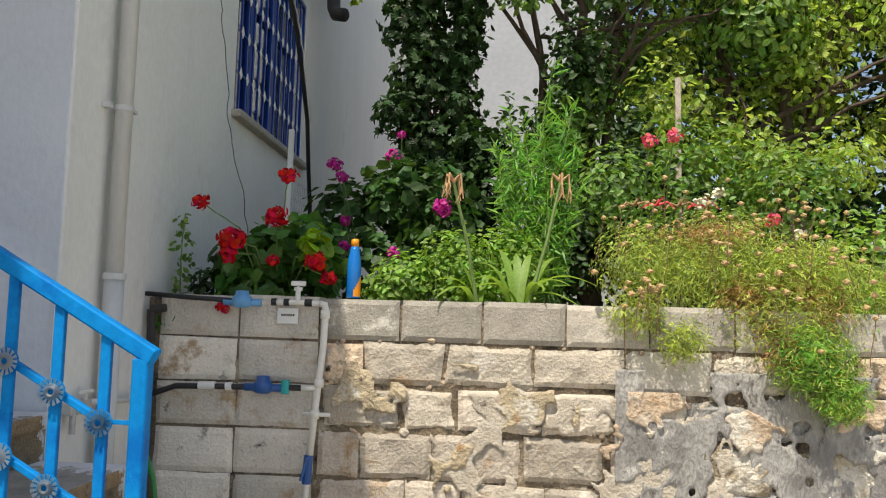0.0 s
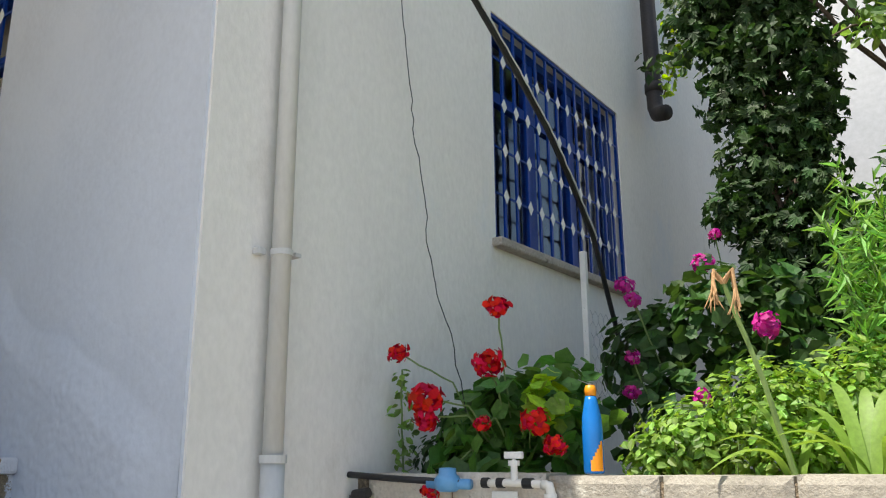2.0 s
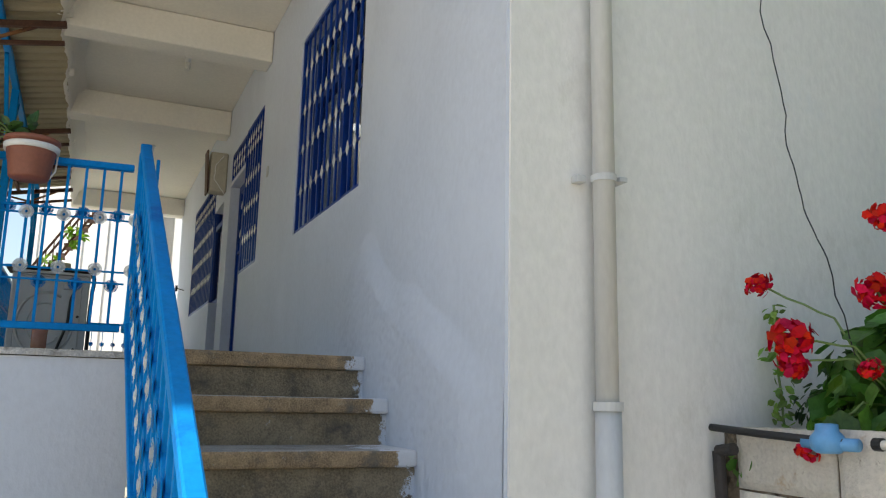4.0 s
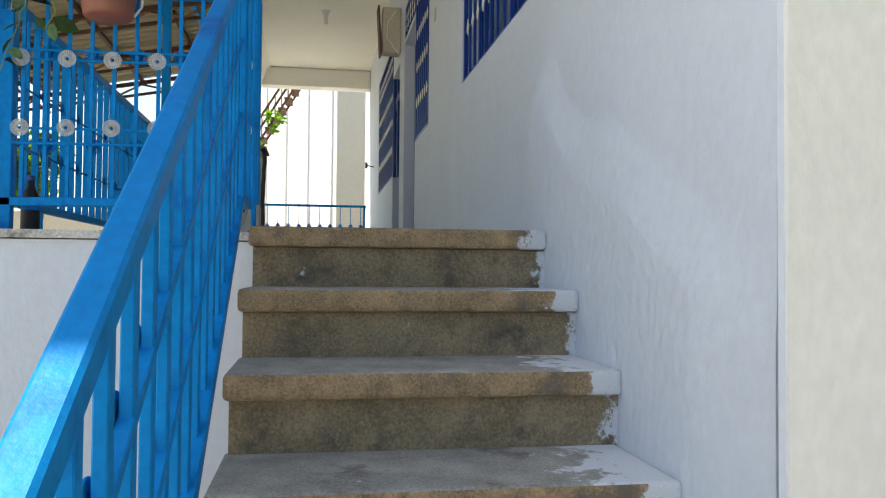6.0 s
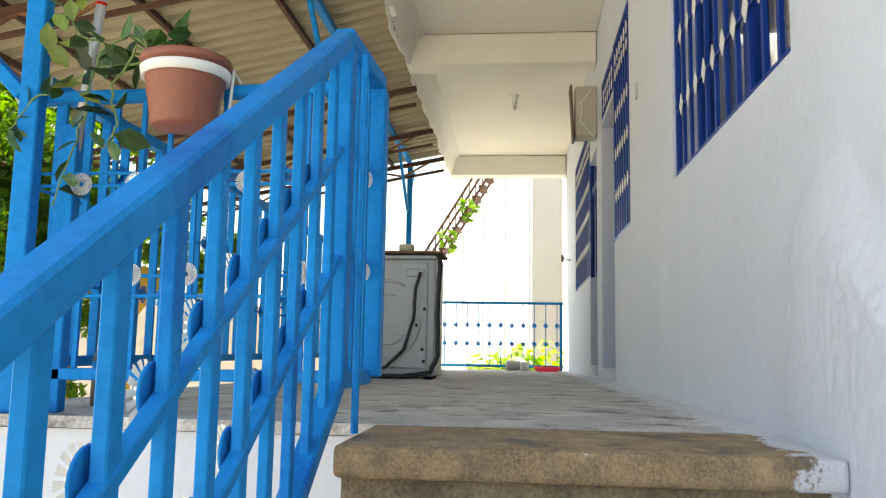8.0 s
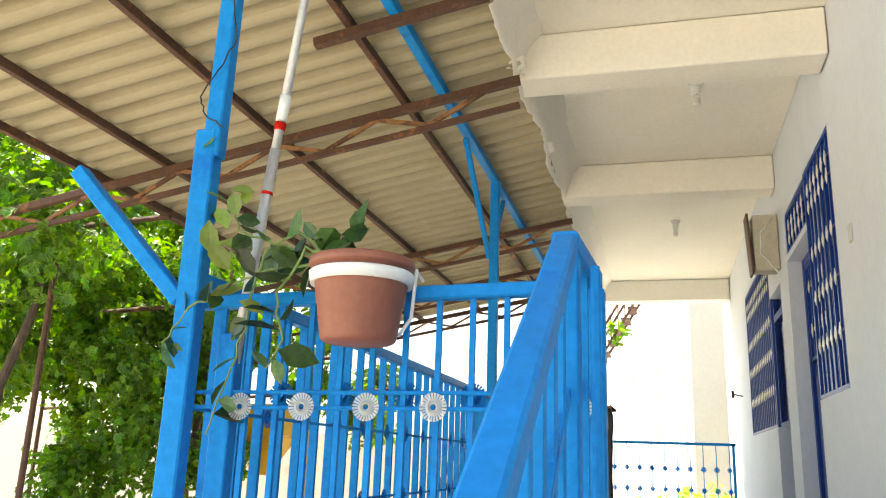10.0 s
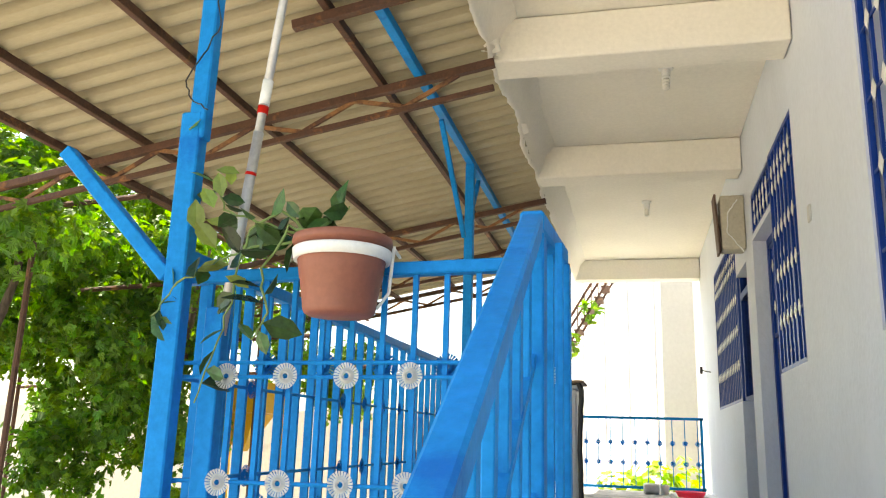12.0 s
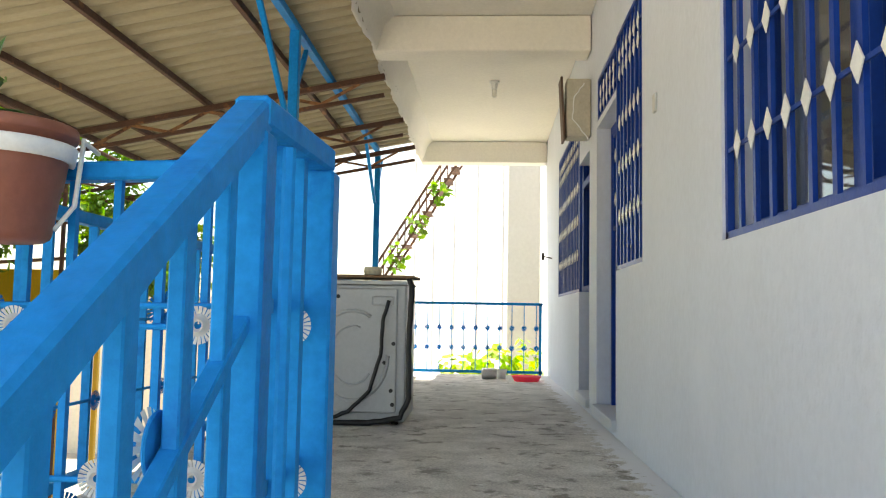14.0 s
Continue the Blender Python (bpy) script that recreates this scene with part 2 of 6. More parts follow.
M_METERBLUE = mat("blue_meter", (0.02, 0.09, 0.30), 0.4, var=0.1)
M_BOTTLE = mat("blue_bottle_plastic", (0.005, 0.17, 0.55), 0.25, var=0.05, bump=0.02)
M_ORANGE = mat("orange_cap_plastic", (0.85, 0.30, 0.01), 0.35, var=0.05, bump=0.02)
M_RED = mat("scarlet_petal", (0.52, 0.002, 0.016), 0.7, var=0.2, scale=40, rand="island", hue=0.012, trans=0.1, spec=0.2, bump=0.1)
M_PINK = mat("magenta_petal", (0.50, 0.02, 0.26), 0.6, var=0.2, scale=40, rand="island", hue=0.02, trans=0.25, bump=0.1)
M_ROSE = mat("rose_petal", (0.70, 0.10, 0.16), 0.6, var=0.2, scale=40, rand="island", hue=0.02, trans=0.25, bump=0.1)
M_CREAMPETAL = mat("cream_petal", (0.72, 0.66, 0.48), 0.7, var=0.15, scale=40, rand="island", hue=0.02, bump=0.1)


def leaf_mat(name, col, trans=0.35, rough=0.5, hue=0.02, var=0.28):
    return mat(name, col, rough, var=var, scale=9, fine=60, bump=0.15, trans=trans, rand="island", hue=hue)


M_GERAN = leaf_mat("geranium_leaf", (0.07, 0.17, 0.03))
M_LIME = leaf_mat("young_lime_leaf", (0.24, 0.40, 0.03), 0.4)
M_MINT = leaf_mat("herb_leaf", (0.20, 0.34, 0.06), 0.35)
M_FERN = leaf_mat("feathery_green", (0.17, 0.36, 0.06), 0.35)
M_SANTO = leaf_mat("yellow_green_leaf", (0.35, 0.43, 0.105), 0.4, hue=0.03, var=0.34)
M_RUSSET = leaf_mat("russet_dry_leaf", (0.42, 0.26, 0.11), 0.25, hue=0.02, var=0.35)
M_STRAP = leaf_mat("strap_leaf", (0.20, 0.34, 0.06), 0.35, var=0.18)
M_SUNLEAF = leaf_mat("sunny_tree_leaf", (0.30, 0.40, 0.085), 0.45, var=0.36)
M_NEIGH = mat("old_white_render", (0.44, 0.45, 0.47), 0.95, var=0.1, scale=0.8, fine=12, bump=0.2)
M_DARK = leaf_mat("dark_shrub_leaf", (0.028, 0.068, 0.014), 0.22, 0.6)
# Geranium leaf again, darkened: the shade over the pink bush is in its colour.
M_GERANSHADE = leaf_mat("shaded_geranium_leaf", (0.04, 0.10, 0.02), 0.25, 0.6)
M_MID = leaf_mat("mid_green_leaf", (0.14, 0.25, 0.05), 0.4, var=0.34)
M_VINE = leaf_mat("vine_leaf", (0.082, 0.19, 0.018), 0.45)
M_WAXY = leaf_mat("waxy_houseplant_leaf", (0.035, 0.085, 0.022), 0.2, 0.3, var=0.45)
M_OLIVE = leaf_mat("pale_olive_leaf", (0.19, 0.25, 0.06), 0.35, 0.4, var=0.2)
M_GLASS = glass_mat("window_glass")
M_CLEAR = glass_mat("clear_plastic", (0.85, 0.92, 0.95))

# ---- building helpers ----
INV = {}


def thing(name, loc=(0, 0, 0), label="", category="", group="", kind=""):
    """An empty at the thing's base; its parts are drawn in world metres."""
    ob = tagged(new(name), label, category, group, kind)
    ob.empty_display_size = 0.1
    ob.location = loc
    INV[ob.name] = Matrix.Translation(loc).inverted()
    return ob


def mesh_of(name, bm, material, smooth=False):
    me = bpy.data.meshes.new(name)
    bmesh.ops.recalc_face_normals(bm, faces=bm.faces)
    bm.to_mesh(me)
    bm.free()
    if material:
        me.materials.append(material)
    if smooth:
        me.shade_smooth()
    return me


def part(name, bm, material, parent=None, label="", smooth=False, category="", group="", kind=""):
    """One bmesh as one mesh object, under a thing, under a part, or at top level."""
    return piece(name, mesh_of(name, bm, material, smooth), Matrix(), parent, label, category, group, kind)


def piece(name, me, m, parent=None, label="", category="", group="", kind=""):
    """An object of its own on shared mesh data."""
    ob = tagged(new(name, me), label, category, group, kind)
    if parent is not None:
        ob.parent = parent
        ob.matrix_parent_inverse = INV.get(parent.name, Matrix())
    ob.matrix_basis = m
    INV[ob.name] = m.inverted()
    return ob


def box(bm, x0, y0, z0, x1, y1, z1, bevel=0.0):
    m = Matrix.LocRotScale(((x0 + x1) / 2, (y0 + y1) / 2, (z0 + z1) / 2), None, (abs(x1 - x0), abs(y1 - y0), abs(z1 - z0)))
    vs = bmesh.ops.create_cube(bm, size=1, matrix=m)["verts"]
    if bevel:
        es = list({e for v in vs for e in v.link_edges})
        bmesh.ops.bevel(bm, geom=es, offset=bevel, segments=2, affect="EDGES", profile=0.5)
    return bm


def bar(bm, a, b, w, h, up=(0, 0, 1), bevel=0.0):
    """A box-section bar from a to b: w across, h along up."""
    a, b = Vector(a), Vector(b)
    d = b - a
    z = d.normalized()
    x = Vector(up).cross(z)
    if x.length < 1e-4:
        x = Vector((1, 0, 0))
    x.normalize()
    y = z.cross(x)
    rot = Matrix((x, y, z)).transposed().to_4x4()
    m = Matrix.Translation((a + b) / 2) @ rot @ Matrix.Diagonal((w, h, d.length, 1))
    vs = bmesh.ops.create_cube(bm, size=1, matrix=m)["verts"]
    if bevel:
        es = list({e for v in vs for e in v.link_edges})
        bmesh.ops.bevel(bm, geom=es, offset=bevel, segments=1, affect="EDGES", profile=0.5)
    return bm


def tube(bm, pts, r, seg=8, r_end=None):
    """A round tube along a run of points, its radius going from r to r_end."""
    pts = [Vector(p) for p in pts]
    rings = []
    side = None
    for i, p in enumerate(pts):
        d = (pts[min(i + 1, len(pts) - 1)] - pts[max(i - 1, 0)]).normalized()
        if side is None:
            side = d.orthogonal().normalized()
        side = (side - d * side.dot(d)).normalized()
        up = d.cross(side)
        rr = r if r_end is None else r + (r_end - r) * i / (len(pts) - 1)
        rings.append([bm.verts.new(p + (side * math.cos(a) + up * math.sin(a)) * rr) for a in (2 * math.pi * k / seg for k in range(seg))])
    for q, s in zip(rings, rings[1:]):
        for k in range(seg):
            bm.faces.new((q[k], q[(k + 1) % seg], s[(k + 1) % seg], s[k]))
    bm.faces.new(rings[0][::-1]), bm.faces.new(rings[-1])
    return bm


def lathe(bm, prof, seg=24, at=(0, 0, 0), tilt=None):
    """A turned body from (radius, height) pairs."""
    m = Matrix.Translation(at) @ (tilt or Matrix())
    rings = [[bm.verts.new(m @ Vector((r * math.cos(2 * math.pi * k / seg), r * math.sin(2 * math.pi * k / seg), z))) for k in range(seg)] for r, z in prof]
    for q, s in zip(rings, rings[1:]):
        for k in range(seg):
            bm.faces.new((q[k], q[(k + 1) % seg], s[(k + 1) % seg], s[k]))
    bm.faces.new(rings[0][::-1]), bm.faces.new(rings[-1])
    return bm


def wavy(points, amp, n, seed=0):
    """A run of points resampled with a small wander, for wires and stems."""
    rnd = random.Random(seed)
    pts = [Vector(p) for p in points]
    out = []
    for a, b in zip(pts, pts[1:]):
        for i in range(n):
            out.append(a.lerp(b, i / n) + Vector([rnd.uniform(-amp, amp) for _ in range(3)]) * (0 if i == 0 else 1))
    return out + [pts[-1]]


LEAF = {
    "oval": ([(0, 0, 0), (0.28, 0.35, 0.07), (0.24, 0.7, 0.05), (0, 1, -0.06), (-0.24, 0.7, 0.05), (-0.28, 0.35, 0.07), (0, 0.5, -0.02)],
             [(0, 1, 6), (1, 2, 6), (2, 3, 6), (3, 4, 6), (4, 5, 6), (5, 0, 6)]),
    "thin": ([(0, 0, 0), (0.09, 0.4, 0.03), (0, 1, -0.1), (-0.09, 0.4, 0.03)], [(0, 1, 2), (0, 2, 3)]),
    "round": ([(0, 0.45, -0.06)] + [((0.5 + 0.05 * (-1) ** k) * math.sin(a), 0.45 - (0.46 + 0.05 * (-1) ** k) * math.cos(a), 0.06 * math.cos(2 * a))
                                     for k, a in enumerate(2 * math.pi * j / 10 for j in range(10))],
              [(0, 1 + k, 1 + (k + 1) % 10) for k in range(10)]),
    "vine": ([(0, 0.05, 0), (0.3, -0.08, 0.04), (0.5, 0.3, -0.05), (0.28, 0.42, 0.05), (0.34, 0.78, -0.04), (0.12, 0.7, 0.03), (0, 1.05, -0.08),
              (-0.12, 0.7, 0.03), (-0.34, 0.78, -0.04), (-0.28, 0.42, 0.05), (-0.5, 0.3, -0.05), (-0.3, -0.08, 0.04)],
             [(0, 1, 2, 3), (0, 3, 4, 5), (0, 5, 6, 7), (0, 7, 8, 9), (0, 9, 10, 11)]),
    "petal": ([(0, 0, 0), (0.35, 0.5, 0.12), (0.2, 1, 0.0), (-0.2, 1, 0.0), (-0.35, 0.5, 0.12)], [(0, 1, 2, 3, 4)]),
}


def leaf_mesh(name, kind, pos, out, size, material, seed=0, up=0.5, droop=0.0, spread=0.6):
    """Many single leaves in one mesh: at pos, facing roughly out and up, each turned and sized on its own."""
    rng = np.random.default_rng(seed)
    pos, out = np.asarray(pos, float), np.asarray(out, float)
    n = len(pos)
    t, faces = np.array(LEAF[kind][0], float), LEAF[kind][1]
    nrm = out + np.array([0, 0, up]) + rng.normal(0, spread, (n, 3))
    nrm /= np.linalg.norm(nrm, axis=1, keepdims=True) + 1e-9
    d = rng.normal(0, 1, (n, 3)) + out * 0.8 + np.array([0, 0, -droop])
    d -= nrm * (d * nrm).sum(1, keepdims=True)
    d /= np.linalg.norm(d, axis=1, keepdims=True) + 1e-9
    s = np.cross(d, nrm)
    k = np.asarray(size) * rng.uniform(0.6, 1.25, n)
    v = pos[:, None] + k[:, None, None] * (t[None, :, :1] * s[:, None] + t[None, :, 1:2] * d[:, None] + t[None, :, 2:] * nrm[:, None])
    fl = []
    m = len(t)
    for f in faces:
        fl.append(np.array(f)[None] + (np.arange(n) * m)[:, None])
    me = bpy.data.meshes.new(name)
    me.from_pydata(v.reshape(-1, 3).tolist(), [], [row for a in fl for row in a.tolist()])
    me.materials.append(material)
    return me


def cloud(rng, c, r, n, shell=0.55):
    """Points in a ragged ellipsoid, with their outward directions."""
    d = rng.normal(0, 1, (n, 3))
    d /= np.linalg.norm(d, axis=1, keepdims=True)
    rad = (shell + (1 - shell) * rng.random(n)) * rng.uniform(0.85, 1.12, n)
    return np.asarray(c) + d * rad[:, None] * np.asarray(r), d


def clumps(seed, blobs, n, shell=0.45):
    """Leaf places in a list of ellipsoids (x, y, z, rx, ry, rz), shared by their size."""
    rng = np.random.default_rng(seed)
    w = np.array([b[3] * b[5] + b[4] * b[5] for b in blobs])
    w = w / w.sum()
    ps, ds = zip(*(cloud(rng, b[:3], b[3:], max(4, int(n * f)), shell) for b, f in zip(blobs, w)))
    return np.concatenate(ps), np.concatenate(ds)


def scatter_blobs(seed, lo, hi, n, r):
    rng = np.random.default_rng(seed)
    return [(*rng.uniform(lo, hi), *(rng.uniform(0.6, 1.3, 3) * r)) for _ in range(n)]


def foliage(name, seed, blobs, n, kind, size, material, parent, up=0.5, droop=0.0, shell=0.45, spread=0.6):
    p, d = clumps(seed, blobs, n, shell)
    me = leaf_mesh(name, kind, p, d, size, material, seed, up, droop, spread)
    return piece(name, me, Matrix(), parent)

# ---- the setting ----
GROUND, FLOOR = 0.165, 1.776          # yard level, veranda level
YA, XB = 3.372, -1.49                 # faces of the stair wall and of the garden wall of the house
RISE, TREAD, NOSE = 0.179, 0.313, -2.70
YR = 2.394                            # middle plane of the stair railing
YF = 1.47                             # plane of the veranda's front railing
XE = -3.215                           # plane of the veranda's end railing
WIN_A = (-4.40, -3.02, 2.63, 3.965)
WIN_C, DOOR_C, TRANS_C = (-6.40, -5.643, 2.648, 3.955), (-7.18, -6.40, FLOOR, 3.62), (-7.18, -6.40, 3.66, 3.94)
WIN_D, DOOR_D = (-9.98, -8.17, 2.583, 3.93), (-8.17, -7.55, FLOOR, 3.56)
WIN_B = (5.285, 7.075, 2.718, 4.085)


def floor_z(x):
    """The veranda floor, falling a little towards its far end."""
    return FLOOR + min(0.0, 0.0072 * (x + 3.12))



def slab_with_holes(bm, u0, u1, z0, z1, holes, put):
    """Fill a wall face u0..u1 by z0..z1 with boxes round its openings."""
    us = sorted({u0, u1, *(h[0] for h in holes), *(h[1] for h in holes)})
    for a, b in zip(us, us[1:]):
        spans = sorted((h[2], h[3]) for h in holes if h[0] < (a + b) / 2 < h[1])
        z = z0
        for lo, hi in spans + [(z1, z1)]:
            if lo - z > 1e-4:
                put(bm, a, b, z, lo)
            z = hi


bm = bmesh.new()
s = 300
vs = [bm.verts.new(p) for p in ((-s, -s, GROUND), (s, -s, GROUND), (s, s, GROUND), (-s, s, GROUND))]
bm.faces.new(vs)
part("ground", bm, M_GROUND, None, "dusty pale concrete yard and open ground", category="ground", kind="structure")

bm = bmesh.new()
slab_with_holes(bm, -12.4, XB, GROUND, 6.2, [WIN_A, WIN_C, DOOR_C, TRANS_C, WIN_D, DOOR_D],
                lambda q, a, b, lo, hi: box(q, a, YA, lo, b, YA + 0.25, hi))
bmesh.ops.remove_doubles(bm, verts=bm.verts, dist=1e-4)
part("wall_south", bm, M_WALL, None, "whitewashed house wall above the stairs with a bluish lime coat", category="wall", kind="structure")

bm = bmesh.new()
slab_with_holes(bm, YA + 0.012, 14.3, GROUND, 6.2, [WIN_B], lambda q, a, b, lo, hi: box(q, XB - 0.25, a, lo, XB + 0.012, b, hi))
part("wall_east", bm, M_CREAM, None, "cream rendered house wall with rain streaks beside the garden", category="wall", kind="structure")

bm = bmesh.new()
box(bm, -12.4, 6.2, GROUND, -3.6, 6.4, 6.2)
box(bm, -12.4, YA + 0.25, GROUND, -12.2, 6.2, 6.2)
box(bm, -3.6, 9.0, GROUND, XB - 0.25, 9.2, 6.2)
box(bm, -3.6, 6.2, GROUND, -3.4, 9.0, 6.2)
part("wall_inner", bm, M_INSIDE, None, "plain plaster room walls behind the windows", category="wall", kind="structure")

bm = bmesh.new()
box(bm, -12.4, YA + 0.25, FLOOR - 0.2, XB - 0.25, 9.0, FLOOR)
part("floor_inside", bm, M_INSIDE, None, "plain grey floor of the dark rooms", category="floor", kind="structure")

# upper floor: slab, beams and added overhangs
bm = bmesh.new()
box(bm, -11.85, 1.86, 4.49, -4.75, YA - 0.003, 4.70)
part("ceiling", bm, M_SOFFIT, None, "cream painted veranda ceiling slab", category="ceiling", kind="structure")
for k, (xa, xb) in enumerate(((-5.65, -5.42), (-7.67, -7.44), (-11.80, -11.57))):
    bm = bmesh.new()
    box(bm, xa, 1.84, 4.23, xb, YA - 0.004, 4.486, 0.012)
    part("ceiling_beam", bm, M_SOFFIT, None, "cream painted concrete beam under the veranda ceiling", category="beam", group="ceiling beams", kind="structure")
bm = bmesh.new()
box(bm, -4.74, 1.86, 4.47, -3.7, YA - 0.003, 4.68)
part("ceiling_edge", bm, M_PEEL, None, "bare weathered concrete slab edge with peeling paint", category="ceiling", kind="structure")
# Unseen slabs, sized so their shadow covers the stairs, railing and garden wall.
bm = bmesh.new()
box(bm, -11.85, 0.6, 4.95, -1.72, 3.36, 5.13)
box(bm, -11.85, 0.9, 6.2, XB + 0.02, 14.3, 6.4)
part("eaves", bm, M_SOFFIT, None, "unseen plain upper slab and house roof, sized to cast shade", category="roof", kind="structure")

bm = bmesh.new()
run = []
for i in range(281):
    x = -11.56 + 6.9 * i / 280
    q = [noise.noise((x * 1.7, 0.3 * k, 5)) + 0.6 * noise.noise((x * 5.3, k, 9)) + 0.35 * noise.noise((x * 15, k, 2)) for k in range(3)]
    run.append([bm.verts.new(p) for p in ((x, 1.845 + 0.03 * q[0], 4.226 + 0.012 * q[2]), (x, 1.865 + 0.03 * q[0], 4.232 + 0.012 * q[1]), (x, 1.885 + 0.022 * q[1], 4.30), (x, 1.915 + 0.015 * q[2], 4.42), (x, 1.99 + 0.02 * q[1], 4.4885))])
for p, q in zip(run, run[1:]):
    for k in range(4):
        bm.faces.new((p[k], p[k + 1], q[k + 1], q[k]))
part("mortar_edge", bm, M_SOFFIT, None, "lumpy cream mortar along the edge of the veranda ceiling", category="trim", smooth=True, kind="structure")

# veranda floor and its plinth wall
bm = bmesh.new()
box(bm, -11.2, 1.30, FLOOR - 0.028, -3.12, YA - 0.003, FLOOR)
for v in bm.verts:
    v.co.z += floor_z(v.co.x) - FLOOR
part("floor", bm, M_FLOOR, None, "rough grey screed veranda floor with lime splashes", category="floor", kind="structure")
bm = bmesh.new()
box(bm, -11.2, 1.34, GROUND, -3.14, 2.428, FLOOR - 0.032)
for v in bm.verts:
    if v.co.z > 1:
        v.co.z += floor_z(v.co.x) - FLOOR
part("plinth_wall", bm, M_WALL, None, "white painted plinth wall under the veranda", category="wall", kind="structure")

# stairs
stairs = thing("stairs", (-1.5, 2.9, GROUND), "worn brown terrazzo stairs with lime-splashed ends beside the house wall", "stairs", kind="structure")
for i in range(9):
    z, x = FLOOR - RISE * i, NOSE + TREAD * i
    y0, y1 = 2.43, YA - 0.034
    bm = bmesh.new()
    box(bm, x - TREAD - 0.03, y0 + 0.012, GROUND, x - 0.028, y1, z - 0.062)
    part("riser", bm, M_RISER, stairs, "stained brown concrete riser, its colour darkened as shade")
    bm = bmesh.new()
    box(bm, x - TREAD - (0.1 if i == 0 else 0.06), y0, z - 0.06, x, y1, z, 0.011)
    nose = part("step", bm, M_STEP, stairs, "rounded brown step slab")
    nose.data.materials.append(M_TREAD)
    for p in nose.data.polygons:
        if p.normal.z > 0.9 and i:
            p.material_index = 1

# thick rough lime coat at the foot of the stair wall
bm = bmesh.new()
nx, nz = 190, 84
g = []
for i in range(nx + 1):
    x = -3.35 + (XB + 3.35) * i / nx
    line = min(FLOOR, FLOOR - (x - NOSE) * RISE / TREAD)
    col = []
    for k in range(nz + 1):
        h = -0.22 + 0.95 * k / nz
        z = line + h
        fade = max(0.0, min(1.0, (0.50 + 0.14 * noise.noise((x * 3, z * 3, 1)) + 0.10 * min(1.0, max(0.0, x + 2.3)) - h) / 0.16)) * max(0.15, min(1, (x + 3.35) / 0.4)) * max(0.1, min(1, (XB - x) / 0.25))
        d = 0.001 + 0.034 * fade + fade * (0.002 * noise.noise((x * 15, 0, z * 15)) + 0.0032 * noise.noise((x * 36, 0, z * 33)) + 0.0034 * noise.noise((x * 66, 3, z * 58)))
        col.append(bm.verts.new((x, YA - max(d, 0.001) if k < nz else YA - 0.0003, z)))
    g.append(col)
for i in range(nx):
    for k in range(nz):
        bm.faces.new((g[i][k], g[i + 1][k], g[i + 1][k + 1], g[i][k + 1]))
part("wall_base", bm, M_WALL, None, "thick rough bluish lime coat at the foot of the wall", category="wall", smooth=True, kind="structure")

# ---- things: railings ----
def rosette_mesh(name, material, r=0.030, n=24, slit=0.12):
    """A small fluted metal flower: slit petals round a raised hub with a hole, facing +y."""
    bm = bmesh.new()
    ang = [2 * math.pi * (k + o) / n for k in range(n) for o in (slit, 1 - slit)]
    ring = [[bm.verts.new((q * r * math.cos(a), y, q * r * math.sin(a))) for a in ang] for q, y in ((0.2, 0.008), (0.34, 0.013), (0.45, 0.009), (0.6, 0.005), (1.0, 0.009))]
    m = len(ang)
    for i in range(4):
        for k in range(m):
            if i < 3 or k % 2 == 0:
                bm.faces.new((ring[i][k], ring[i][(k + 1) % m], ring[i + 1][(k + 1) % m], ring[i + 1][k]))
    bmesh.ops.solidify(bm, geom=bm.faces[:], thickness=0.003)
    return mesh_of(name, bm, material)


ROS_W, ROS_B = rosette_mesh("white_rosette", M_WHITE), rosette_mesh("blue_rosette", M_BLUE)
ROS_S = rosette_mesh("stair_rosette", M_WHITE, 0.036, 15, 0.17)
TOP0, TOP1 = Vector((-0.69, 2.412, 1.339)), Vector((-2.935, 2.376, 2.642))   # handrail, middle of its section
SL = (TOP1 - TOP0) / (TOP0.x - TOP1.x)
DROP = 0.76


def stair_z(x):
    return TOP0.z + (TOP0.x - x) * (TOP1.z - TOP0.z) / (TOP0.x - TOP1.x)


def stair_y(x):
    if x < TOP1.x:
        return TOP1.y + 0.02 * (TOP1.x - x) / 0.3
    return TOP1.y + (TOP0.y - TOP1.y) * max(0.0, min(1.0, (x - TOP1.x) / (TOP0.x - TOP1.x)))


back = bmesh.new()
lathe(back, ((0.012, -0.002), (0.033, -0.002), (0.034, 0.0), (0.033, 0.002), (0.012, 0.002)), 20, (0, 0, 0), Matrix.Rotation(radians(90), 4, "X"))
ROS_BACK = mesh_of("rosette_back", back, M_BLUE)
rail = thing("stair_railing", (-1.8, YR, 0.7), "bright blue painted steel stair railing with white metal rosettes", "railing")
bm = bmesh.new()
bar(bm, TOP0 + Vector((0.012, 0, -0.007)), TOP1, 0.042, 0.043, bevel=0.005)
bar(bm, TOP1 + Vector((0.02, 0, 0)), (XE - 0.03, TOP1.y + 0.02, TOP1.z), 0.046, 0.04, bevel=0.005)
part("handrail", bm, M_BLUE, rail)
bm = bmesh.new()
bar(bm, TOP0 - Vector((0.03, 0, DROP)), TOP1 - Vector((0, 0, DROP)), 0.045, 0.036, bevel=0.004)
bar(bm, TOP1 - Vector((-0.01, 0, DROP)), (XE - 0.03, TOP1.y, TOP1.z - DROP), 0.045, 0.036, bevel=0.004)
part("bottom_rail", bm, M_BLUE, rail)
